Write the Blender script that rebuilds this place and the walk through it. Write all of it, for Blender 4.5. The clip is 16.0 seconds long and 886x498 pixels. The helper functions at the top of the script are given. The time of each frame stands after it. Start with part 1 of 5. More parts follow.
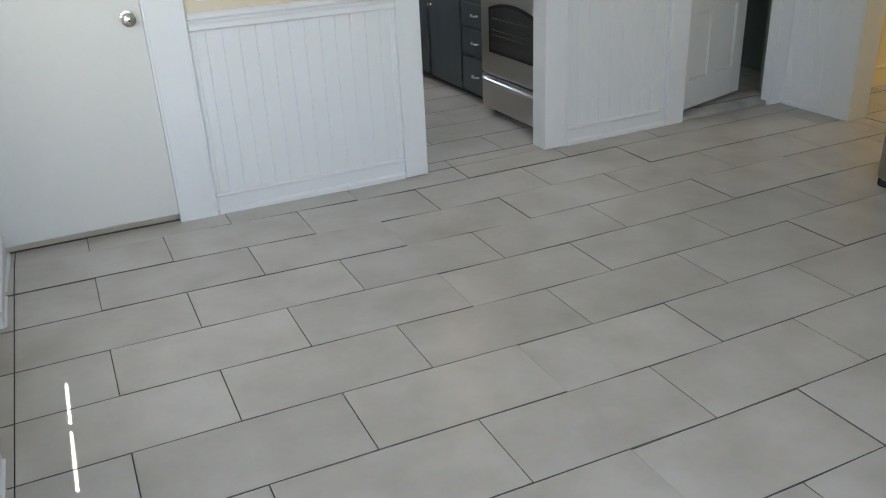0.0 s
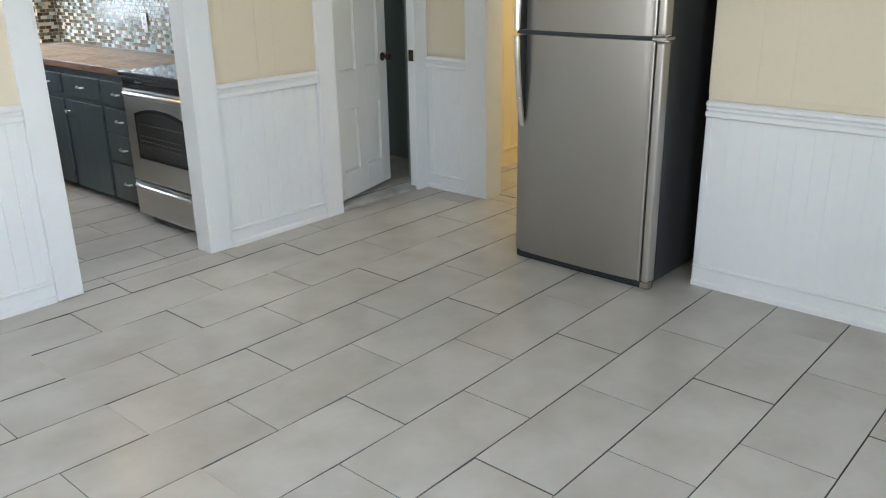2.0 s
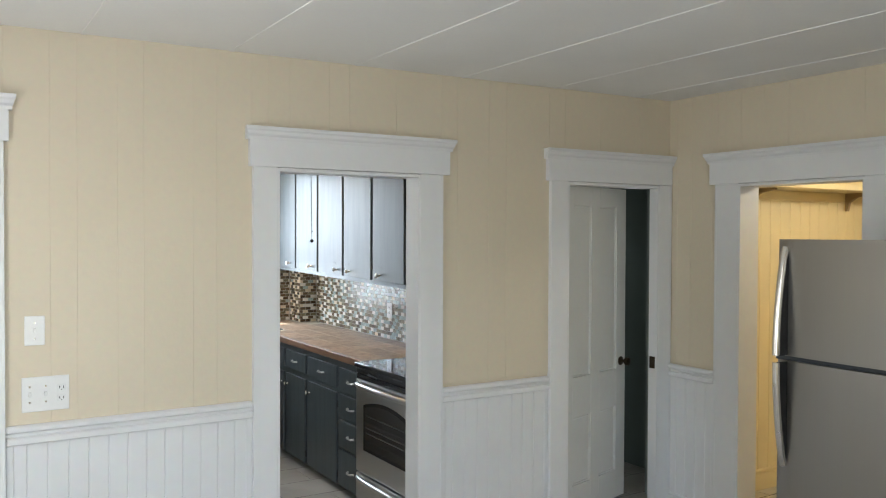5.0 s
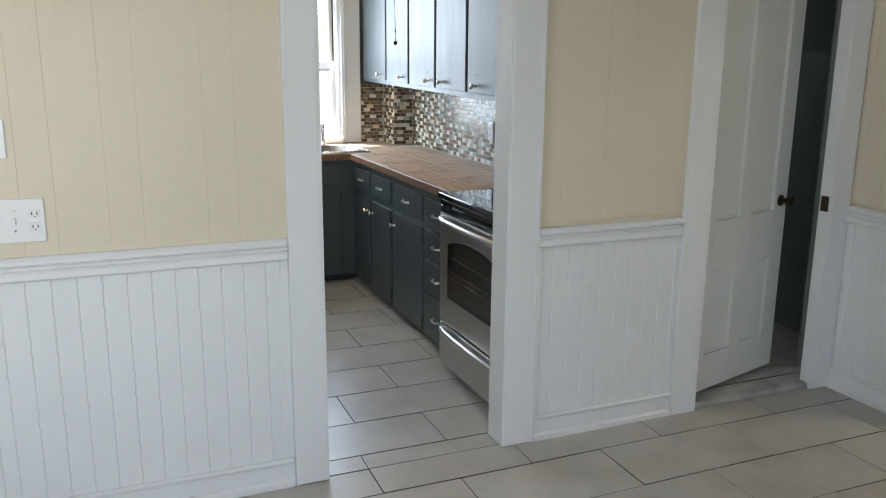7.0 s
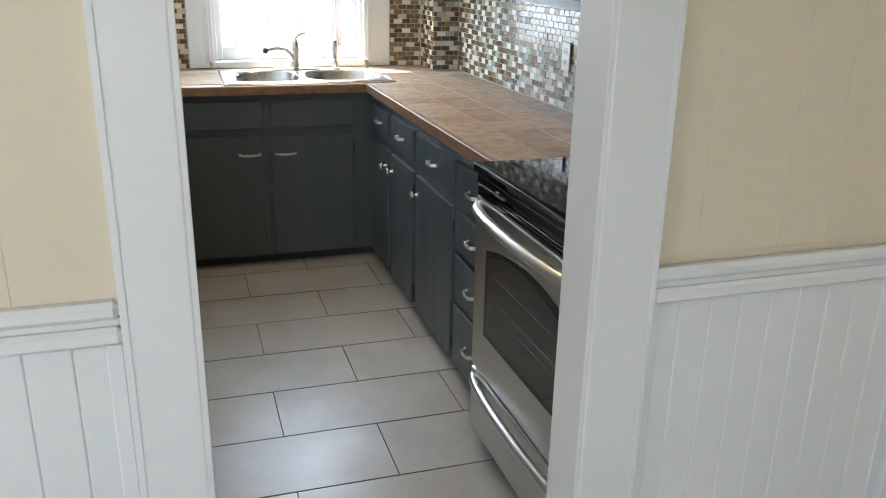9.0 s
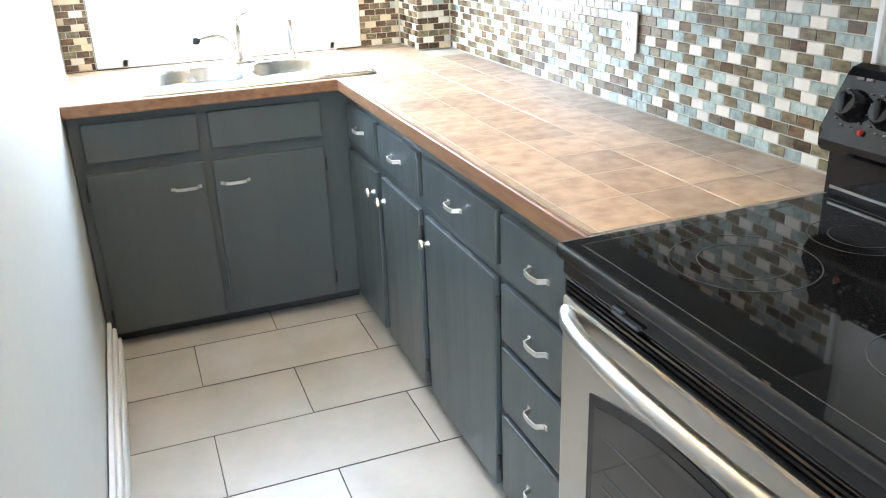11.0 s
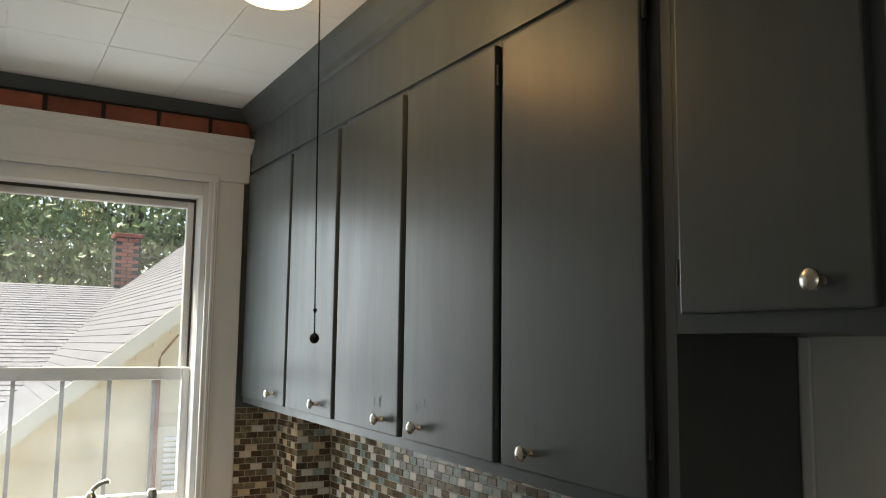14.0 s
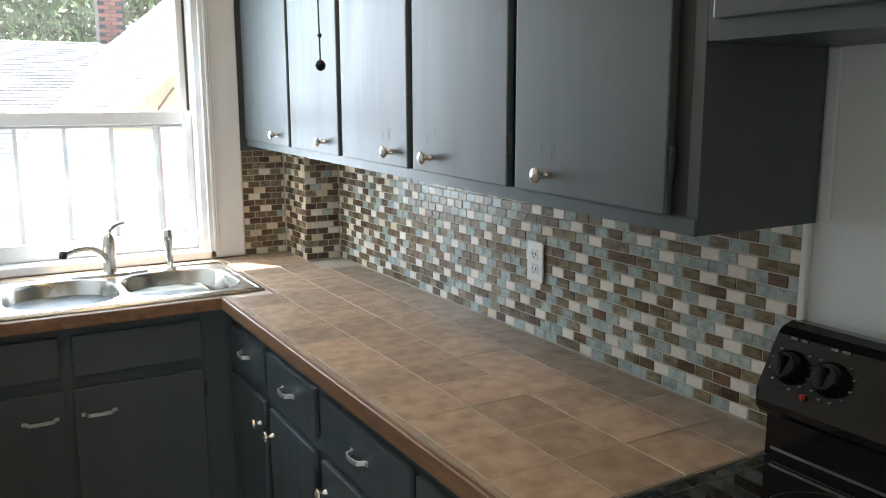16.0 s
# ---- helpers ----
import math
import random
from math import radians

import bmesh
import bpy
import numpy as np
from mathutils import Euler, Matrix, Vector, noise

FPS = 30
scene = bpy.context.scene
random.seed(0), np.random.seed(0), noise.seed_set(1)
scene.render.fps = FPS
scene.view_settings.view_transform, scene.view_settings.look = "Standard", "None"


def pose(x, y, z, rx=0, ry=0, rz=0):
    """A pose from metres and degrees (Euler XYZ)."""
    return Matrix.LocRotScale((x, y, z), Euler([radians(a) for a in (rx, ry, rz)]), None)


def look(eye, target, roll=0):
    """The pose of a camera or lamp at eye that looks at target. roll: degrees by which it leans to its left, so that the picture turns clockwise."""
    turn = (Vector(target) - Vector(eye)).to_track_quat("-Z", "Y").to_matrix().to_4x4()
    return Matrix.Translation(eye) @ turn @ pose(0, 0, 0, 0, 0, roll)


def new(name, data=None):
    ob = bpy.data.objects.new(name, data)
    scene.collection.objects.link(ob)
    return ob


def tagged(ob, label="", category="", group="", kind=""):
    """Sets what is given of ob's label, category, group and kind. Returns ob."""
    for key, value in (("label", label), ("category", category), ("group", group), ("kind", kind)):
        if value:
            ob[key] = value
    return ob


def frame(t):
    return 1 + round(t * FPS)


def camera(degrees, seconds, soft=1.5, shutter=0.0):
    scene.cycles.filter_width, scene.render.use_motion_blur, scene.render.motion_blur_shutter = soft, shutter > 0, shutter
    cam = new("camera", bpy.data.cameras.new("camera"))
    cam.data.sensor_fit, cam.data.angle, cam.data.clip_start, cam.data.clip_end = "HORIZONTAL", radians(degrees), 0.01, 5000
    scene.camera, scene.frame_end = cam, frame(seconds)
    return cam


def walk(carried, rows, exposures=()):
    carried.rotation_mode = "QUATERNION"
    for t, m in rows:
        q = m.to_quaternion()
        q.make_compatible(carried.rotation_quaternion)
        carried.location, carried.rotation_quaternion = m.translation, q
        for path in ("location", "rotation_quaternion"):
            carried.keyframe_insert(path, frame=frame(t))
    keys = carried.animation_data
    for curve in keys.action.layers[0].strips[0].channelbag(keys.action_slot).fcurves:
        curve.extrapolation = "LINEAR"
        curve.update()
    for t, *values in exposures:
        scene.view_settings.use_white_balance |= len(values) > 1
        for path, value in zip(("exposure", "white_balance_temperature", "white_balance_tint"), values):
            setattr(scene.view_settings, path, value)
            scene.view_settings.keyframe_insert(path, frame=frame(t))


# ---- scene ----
cam = camera(56.7, 16.0, 1.1)
PATH = [
    (0, (0.098, 0.156, 1.438), (0.849, 1.806, 0.595), -2.7),
    (0.5, (0.117, 0.138, 1.44), (1.1, 1.655, 0.583), -2.2),
    (1, (0.108, 0.107, 1.464), (1.324, 1.466, 0.644), -1.5),
    (1.5, (0.122, 0.106, 1.475), (1.492, 1.354, 0.723), -0.2),
    (2, (0.147, 0.145, 1.49), (1.553, 1.4, 0.818), -1.0),
    (2.5, (0.2, 0.153, 1.54), (1.64, 1.457, 1.066), -0.4),
    (3, (0.231, 0.154, 1.563), (1.692, 1.489, 1.274), -0.7),
    (3.5, (0.277, 0.169, 1.603), (1.696, 1.571, 1.474), -0.4),
    (4, (0.296, 0.202, 1.635), (1.593, 1.724, 1.582), -0.1),
    (4.5, (0.344, 0.263, 1.627), (1.565, 1.848, 1.604), 0.1),
    (5, (0.422, 0.365, 1.659), (1.469, 2.068, 1.62), 0.2),
    (5.2, (0.46, 0.446, 1.611), (1.45, 2.183, 1.545), -0.2),
    (7.3, (1.17, 1.307, 1.507), (1.905, 3.106, 1.032), 0.5),
    (7.5, (1.262, 1.442, 1.495), (1.986, 3.242, 1.011), 0.4),
    (8, (1.45, 1.791, 1.472), (2.071, 3.593, 0.867), 0.6),
    (8.5, (1.58, 2.17, 1.464), (2.165, 3.972, 0.821), 1.0),
    (9, (1.713, 2.557, 1.427), (2.291, 4.358, 0.779), 1.1),
    (9.2, (1.749, 2.703, 1.431), (2.325, 4.504, 0.78), 0.9),
    (11.3, (1.875, 3.684, 1.413), (2.556, 5.395, 0.633), -3.2),
    (11.5, (1.862, 3.725, 1.414), (2.603, 5.407, 0.627), -3.0),
    (12, (1.85, 3.785, 1.429), (2.759, 5.426, 0.735), -1.7),
    (12.5, (1.848, 3.793, 1.475), (2.843, 5.469, 1.028), -0.3),
    (13, (1.867, 3.791, 1.522), (2.901, 5.491, 1.321), -0.0),
    (13.5, (1.881, 3.783, 1.56), (2.931, 5.483, 1.641), 0.2),
    (14, (1.895, 3.776, 1.587), (2.877, 5.502, 1.824), 0.7),
    (14.5, (1.897, 3.782, 1.595), (2.874, 5.514, 1.816), 0.7),
    (15, (1.898, 3.803, 1.574), (2.894, 5.533, 1.701), 0.8),
    (15.5, (1.896, 3.819, 1.549), (2.898, 5.546, 1.434), 0.7),
    (16, (1.887, 3.826, 1.521), (2.868, 5.533, 1.171), -0.2),
]
walk(cam, [(t, look(eye, target, roll)) for t, eye, target, roll in PATH], exposures=[(0.0, 2.58, 6200, 10), (1.0, 3.0, 6200, 10), (1.5, 3.1, 6200, 9), (2.5, 3.1, 6350, 9), (3.5, 3.12, 6550, 10), (4.3, 2.92, 6500, 10), (5.2, 2.66, 6500, 10), (7.3, 2.55, 6300, 10), (9.2, 2.85, 6500, 10), (11.3, 4.45, 6150, 9), (12.0, 4.3, 6250, 9), (12.5, 3.25, 6450, 9), (13.0, 2.6, 6600, 9), (13.5, 2.0, 6950, 9), (14.0, 1.27, 7350, 9), (14.8, 1.32, 7300, 9), (15.5, 1.98, 6850, 9), (16.0, 2.48, 6550, 9)])

# ---- light ----
world = bpy.data.worlds.new("world")
scene.world = world
world.use_nodes = True
wn = world.node_tree
sky = wn.nodes.new("ShaderNodeTexSky")
sky.sky_type = "NISHITA"
sky.sun_disc = False
sky.sun_elevation = radians(65)
sky.sun_rotation = radians(-36)
wn.nodes["Background"].inputs["Strength"].default_value = 0.15
wn.links.new(sky.outputs["Color"], wn.nodes["Background"].inputs["Color"])


def lamp(name, kind, energy, color, m, **kw):
    data = bpy.data.lights.new(name, kind)
    data.energy, data.color = energy, color
    if kind == "AREA":
        data.shape = "RECTANGLE"
        data.size, data.size_y = kw["size"]
    elif kind == "SUN":
        data.angle = kw["angle"]
    else:
        data.shadow_soft_size = kw["size"]
    ob = new(name, data)
    ob.matrix_world = m
    return ob


SUN_FROM = Vector((-0.30, 0.41, 1.0)).normalized()
lamp("sun", "SUN", 5.0, (1, 0.95, 0.86), look((0, 20, 20), Vector((0, 20, 20)) - SUN_FROM), angle=radians(0.5))
# fill lamp added to lift the dim pantry, where no window is seen
lamp("pantry_fill_light", "AREA", 0.5, (0.90, 0.96, 1), look((4.58, 4.75, 1.6), (3.4, 4.7, 1.2)), size=(0.5, 0.9))
SIDE_LAMP_X = -0.278
# daylight in the kitchen window, and in unseen windows assumed behind the walker
lamp("kitchen_window_light", "AREA", 4.8, (0.74, 0.87, 1), look((2.30, 7.235, 1.57), (2.30, 6.0, 1.25)), size=(0.70, 1.2))
# fill lamp inside the drawn blind, standing in for side-window daylight
lamp("side_fill_light", "AREA", 3.6, (0.95, 0.97, 1), look((SIDE_LAMP_X, 2.62, 1.5), (2.0, 3.0, 1.6)), size=(0.56, 1.1))
lamp("dining_window_light", "AREA", 7.2, (0.86, 0.93, 1), look((0.55, -0.94, 1.45), (0.5, 2.0, 1.75)), size=(1.5, 1.4))

# ---- materials ----
def mat(name, base, rough=0.5, metal=0.0, tint=None, scale=6.0, amount=0.5, grain=60.0, bump=0.0, stretch=(1, 1, 1),
        rough_var=0.1, rand=0.0, coat=0.0, spec=0.5, bump_scale=None):
    """A surface with stains at one scale, grain at another, and fine relief."""
    m = bpy.data.materials.new(name)
    m.use_nodes = True
    nt = m.node_tree
    b = nt.nodes["Principled BSDF"]
    b.inputs["Metallic"].default_value = metal
    b.inputs["Specular IOR Level"].default_value = spec
    b.inputs["Coat Weight"].default_value = coat
    co = nt.nodes.new("ShaderNodeTexCoord")
    mp = nt.nodes.new("ShaderNodeMapping")
    mp.inputs["Scale"].default_value = stretch
    nt.links.new(co.outputs["Object"], mp.inputs["Vector"])
    vec = mp.outputs["Vector"]
    info = nt.nodes.new("ShaderNodeObjectInfo")
    if rand > 0:
        add = nt.nodes.new("ShaderNodeVectorMath")
        mul = nt.nodes.new("ShaderNodeMath")
        mul.operation = "MULTIPLY"
        mul.inputs[1].default_value = 40
        nt.links.new(info.outputs["Random"], mul.inputs[0])
        nt.links.new(vec, add.inputs[0])
        nt.links.new(mul.outputs[0], add.inputs[1])
        vec = add.outputs[0]
    n1 = nt.nodes.new("ShaderNodeTexNoise")
    n1.inputs["Scale"].default_value, n1.inputs["Detail"].default_value = scale, 5
    n2 = nt.nodes.new("ShaderNodeTexNoise")
    n2.inputs["Scale"].default_value, n2.inputs["Detail"].default_value = grain, 4
    for n in (n1, n2):
        nt.links.new(vec, n.inputs["Vector"])
    tint = tint or tuple(c * 0.82 for c in base)
    mix = nt.nodes.new("ShaderNodeMix")
    mix.data_type = "RGBA"
    mix.inputs[6].default_value, mix.inputs[7].default_value = (*base, 1), (*tint, 1)
    ramp = nt.nodes.new("ShaderNodeMapRange")
    ramp.inputs[1].default_value, ramp.inputs[2].default_value = 0.35, 0.75
    ramp.inputs[4].default_value = amount
    nt.links.new(n1.outputs["Fac"], ramp.inputs[0])
    nt.links.new(ramp.outputs[0], mix.inputs[0])
    out = mix.outputs[2]
    mix2 = nt.nodes.new("ShaderNodeMix")
    mix2.data_type, mix2.blend_type = "RGBA", "MULTIPLY"
    mix2.inputs[0].default_value = 0.16 * amount
    nt.links.new(out, mix2.inputs[6])
    nt.links.new(n2.outputs["Color"], mix2.inputs[7])
    out = mix2.outputs[2]
    if rand > 0:
        hsv = nt.nodes.new("ShaderNodeHueSaturation")
        rr = nt.nodes.new("ShaderNodeMapRange")
        rr.inputs[3].default_value, rr.inputs[4].default_value = 1 - rand, 1 + rand
        nt.links.new(info.outputs["Random"], rr.inputs[0])
        nt.links.new(rr.outputs[0], hsv.inputs["Value"])
        nt.links.new(out, hsv.inputs["Color"])
        out = hsv.outputs["Color"]
    nt.links.new(out, b.inputs["Base Color"])
    r = nt.nodes.new("ShaderNodeMapRange")
    r.inputs[3].default_value, r.inputs[4].default_value = max(0.02, rough - rough_var), min(1, rough + rough_var)
    nt.links.new(n1.outputs["Fac"], r.inputs[0])
    nt.links.new(r.outputs[0], b.inputs["Roughness"])
    if bump:
        bp = nt.nodes.new("ShaderNodeBump")
        bp.inputs["Strength"].default_value, bp.inputs["Distance"].default_value = min(1, bump), 0.002
        if bump_scale:
            n3 = nt.nodes.new("ShaderNodeTexNoise")
            n3.inputs["Scale"].default_value, n3.inputs["Detail"].default_value = bump_scale, 3
            nt.links.new(vec, n3.inputs["Vector"])
            nt.links.new(n3.outputs["Fac"], bp.inputs["Height"])
        else:
            nt.links.new(n2.outputs["Fac"], bp.inputs["Height"])
        nt.links.new(bp.outputs["Normal"], b.inputs["Normal"])
    return m


def glass_mat(name, tint=(1, 1, 1), rough=0.0):
    m = bpy.data.materials.new(name)
    m.use_nodes = True
    nt = m.node_tree
    nt.nodes.remove(nt.nodes["Principled BSDF"])
    tr = nt.nodes.new("ShaderNodeBsdfTransparent")
    tr.inputs["Color"].default_value = (*tint, 1)
    gl = nt.nodes.new("ShaderNodeBsdfGlossy")
    gl.inputs["Roughness"].default_value = rough
    fr = nt.nodes.new("ShaderNodeFresnel")
    fr.inputs["IOR"].default_value = 1.12
    mx = nt.nodes.new("ShaderNodeMixShader")
    nt.links.new(fr.outputs[0], mx.inputs[0])
    nt.links.new(tr.outputs[0], mx.inputs[1])
    nt.links.new(gl.outputs[0], mx.inputs[2])
    dust = nt.nodes.new("ShaderNodeBsdfTranslucent")
    dust.inputs["Color"].default_value = (0.9, 0.9, 0.88, 1)
    smear = nt.nodes.new("ShaderNodeTexNoise")
    smear.inputs["Scale"].default_value, smear.inputs["Detail"].default_value = 5, 6
    amt = nt.nodes.new("ShaderNodeMapRange")
    amt.inputs[1].default_value, amt.inputs[2].default_value = 0.35, 0.8
    amt.inputs[3].default_value, amt.inputs[4].default_value = 0.010, 0.045
    mx2 = nt.nodes.new("ShaderNodeMixShader")
    nt.links.new(smear.outputs["Fac"], amt.inputs[0])
    nt.links.new(amt.outputs[0], mx2.inputs[0])
    nt.links.new(mx.outputs[0], mx2.inputs[1])
    nt.links.new(dust.outputs[0], mx2.inputs[2])
    nt.links.new(mx2.outputs[0], nt.nodes["Material Output"].inputs["Surface"])
    return m


def glow_mat(name, color, strength):
    m = bpy.data.materials.new(name)
    m.use_nodes = True
    b = m.node_tree.nodes["Principled BSDF"]
    b.inputs["Base Color"].default_value = (0.8, 0.75, 0.6, 1)
    b.inputs["Emission Color"].default_value = (*color, 1)
    b.inputs["Emission Strength"].default_value = strength
    return m


WHITE = mat("white_gloss_paint", (0.755, 0.76, 0.76), 0.38, tint=(0.70, 0.70, 0.69), scale=3, amount=0.5, grain=25, bump=0.25, bump_scale=35)
DOOR_WHITE = mat("white_door_paint", (0.70, 0.685, 0.64), 0.35, tint=(0.65, 0.635, 0.585), scale=2, grain=30, bump=0.2, bump_scale=40)
OLD_WHITE = mat("old_white_door_paint", (0.76, 0.76, 0.73), 0.4, tint=(0.69, 0.69, 0.65), scale=3, grain=30, bump=0.25, bump_scale=40)
WORN_GREY = mat("worn_grey_threshold_paint", (0.50, 0.49, 0.46), 0.6, tint=(0.30, 0.29, 0.265), scale=9, amount=0.9, grain=50, bump=0.4)
BEIGE = mat("beige_wall_paint", (0.70, 0.615, 0.47), 0.55, tint=(0.66, 0.58, 0.44), scale=1.6, amount=0.6, grain=40, bump=0.25, bump_scale=60)
YELLOW = mat("yellow_hall_paint", (0.83, 0.71, 0.43), 0.5, scale=2, amount=0.4, bump=0.2)
CEIL = mat("white_ceiling_paint", (0.87, 0.87, 0.86), 0.7, tint=(0.79, 0.79, 0.78), scale=1.5, grain=80, bump=0.35)
CEIL_TILE = mat("ceiling_fibre_tile", (0.84, 0.84, 0.81), 0.8, tint=(0.79, 0.78, 0.74), scale=3, grain=120, bump=0.4)
GREENWALL = mat("grey_green_wall_paint", (0.22, 0.26, 0.24), 0.6, scale=2, bump=0.2)
GREYWALL = mat("pale_grey_wall_paint", (0.705, 0.745, 0.75), 0.45, tint=(0.66, 0.70, 0.705), scale=2, grain=40, bump=0.25, bump_scale=30)
TILE = mat("greige_porcelain_tile", (0.50, 0.477, 0.435), 0.33, tint=(0.375, 0.345, 0.295), scale=4.2, amount=0.9, grain=30, bump=0.12, bump_scale=45, rand=0.045, rough_var=0.08)
GROUT = mat("dark_grout", (0.12, 0.109, 0.097), 0.95, tint=(0.15, 0.137, 0.122), scale=5, grain=200, bump=0.3)
CAB = mat("charcoal_cabinet_paint", (0.083, 0.098, 0.103), 0.36, tint=(0.066, 0.080, 0.085), scale=3, amount=0.6, grain=22, stretch=(5, 5, 0.6), bump=0.2, bump_scale=11, rough_var=0.14, spec=0.36)
# darker copy of the cabinet paint for hinges, toe kicks and shaded gaps
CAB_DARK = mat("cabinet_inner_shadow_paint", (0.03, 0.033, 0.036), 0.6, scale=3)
STEEL = mat("brushed_stainless_steel", (0.50, 0.48, 0.45), 0.34, 1.0, tint=(0.46, 0.44, 0.41), scale=1.5, amount=0.4, grain=120, stretch=(1, 1, 0.02), bump=0.06, rough_var=0.04)
FRIDGE_STEEL = mat("fridge_door_steel", (0.37, 0.353, 0.327), 0.37, 1.0, tint=(0.335, 0.318, 0.293), scale=1.5, amount=0.4, grain=120, stretch=(1, 1, 0.02), bump=0.06, rough_var=0.04)
STEEL_H = mat("brushed_stainless_band", (0.52, 0.50, 0.47), 0.30, 1.0, tint=(0.47, 0.45, 0.42), scale=1.5, amount=0.4, grain=120, stretch=(1, 0.02, 1), bump=0.06, rough_var=0.04)
SINK_STEEL = mat("sink_steel", (0.62, 0.61, 0.58), 0.25, 1.0, scale=4, amount=0.3, grain=150, bump=0.05)
PULL = mat("satin_nickel_pull", (0.68, 0.66, 0.62), 0.40, 0.85, scale=20, amount=0.3)
CHROME = mat("brushed_nickel", (0.66, 0.63, 0.58), 0.24, 1.0, scale=20, amount=0.3)
FRIDGE_SIDE = mat("dark_grey_textured_side", (0.032, 0.033, 0.034), 0.42, scale=3, grain=300, bump=0.3)
BLACK = mat("black_enamel", (0.008, 0.008, 0.009), 0.10, scale=4, amount=0.3, rough_var=0.04, spec=0.30)
BLACK_GLASS = mat("black_ceramic_glass", (0.008, 0.008, 0.009), 0.035, scale=4, amount=0.2, rough_var=0.015, spec=0.55)
DARK_RUBBER = mat("dark_gasket", (0.03, 0.036, 0.042), 0.6, scale=10)
BRONZE = mat("antique_bronze", (0.075, 0.052, 0.032), 0.35, 0.9, scale=30)
PLASTIC_W = mat("white_plastic", (0.78, 0.78, 0.76), 0.3, scale=20, amount=0.2)
RING = mat("burner_ring_print", (0.075, 0.075, 0.075), 0.2, scale=10)
RED = mat("red_indicator", (0.5, 0.04, 0.03), 0.3, scale=10)
COUNTER_TILE = mat("brown_counter_tile", (0.485, 0.352, 0.248), 0.42, tint=(0.25, 0.160, 0.100), scale=22, amount=0.8, grain=140, bump=0.4, bump_scale=60, rand=0.19)
COUNTER_GROUT = mat("beige_counter_grout", (0.60, 0.53, 0.44), 0.85, scale=10, grain=150, bump=0.3)
WOOD_EDGE = mat("stained_counter_edge_wood", (0.31, 0.165, 0.085), 0.36, tint=(0.15, 0.066, 0.035), scale=9, grain=40, stretch=(4, 0.6, 6), amount=0.8, bump=0.2)
BRICK = mat("painted_red_brick", (0.33, 0.105, 0.065), 0.8, tint=(0.22, 0.07, 0.05), scale=12, amount=0.9, grain=60, bump=0.8, rand=0.25)
MORTAR = mat("dark_mortar", (0.035, 0.033, 0.033), 0.9, scale=10, bump=0.5, grain=90)
SHINGLE = mat("weathered_grey_shingle", (0.165, 0.170, 0.180), 0.9, tint=(0.115, 0.120, 0.128), scale=6, amount=0.8, grain=40, bump=0.5, rand=0.2)
CREAM = mat("cream_siding_paint", (0.80, 0.72, 0.52), 0.6, scale=2, grain=30)
TRIM_OUT = mat("outside_white_trim", (0.8, 0.79, 0.74), 0.5, scale=3)
CREAM_TRIM = mat("cream_trim_paint", (0.78, 0.74, 0.60), 0.5, scale=3)
METAL_BAR = mat("grey_railing_metal", (0.22, 0.21, 0.20), 0.5, 0.3, scale=8)
DOWNPIPE = mat("rust_brown_downpipe", (0.24, 0.10, 0.07), 0.6, scale=8)
BARK = mat("bark", (0.10, 0.075, 0.055), 0.9, scale=8, bump=0.8, grain=30)
LEAF = mat("leaf_green", (0.20, 0.26, 0.095), 0.40, tint=(0.09, 0.14, 0.045), scale=1.2, amount=1.0, grain=5)
BOUNCE_GROUND = mat("pale_bounce_ground", (0.50, 0.45, 0.37), 0.9, scale=0.6, amount=0.8, grain=8)
GLASS = glass_mat("window_glass")
OVEN_GLASS = mat("dark_oven_glass", (0.018, 0.017, 0.016), 0.06, scale=4, amount=0.3, rough_var=0.03, spec=0.7)
# mosaic: four kinds of small tile
MOS = [mat("mosaic_white_stone", (0.78, 0.73, 0.65), 0.40, tint=(0.66, 0.60, 0.52), scale=30, amount=0.7, rand=0.10, spec=0.35, bump=0.2, bump_scale=50),
       mat("mosaic_brown_stone", (0.16, 0.100, 0.055), 0.22, tint=(0.050, 0.032, 0.020), scale=55, amount=1.0, rand=0.35, spec=0.4, stretch=(1, 0.5, 1.6)),
       mat("mosaic_olive_glass", (0.27, 0.22, 0.135), 0.22, tint=(0.085, 0.066, 0.038), scale=60, amount=1.0, rand=0.25, spec=0.3, bump=0.35, bump_scale=70, stretch=(1, 0.6, 1.5)),
       mat("mosaic_aqua_glass", (0.48, 0.545, 0.50), 0.22, tint=(0.24, 0.30, 0.28), scale=55, amount=1.0, rand=0.18, spec=0.32, bump=0.4, bump_scale=75)]
# cream pieces again, tanned for the warm light bounced into the corner
MOS_WARM_CREAM = mat("mosaic_warm_lit_cream", (0.74, 0.61, 0.43), 0.3, tint=(0.58, 0.45, 0.29), scale=30, amount=0.8, rand=0.14)
MOS.append(MOS_WARM_CREAM)
MOS_GROUT = mat("mosaic_grout", (0.56, 0.52, 0.45), 0.85, scale=10, grain=200)
STRAP = mat("tan_bracket_metal", (0.36, 0.26, 0.14), 0.5, 0.2, scale=12)
BADGE = mat("dark_badge_metal", (0.16, 0.155, 0.15), 0.35, 0.8, scale=20)
SHADOW_LINE = mat("dark_gap_shadow", (0.055, 0.045, 0.035), 0.8, scale=10)

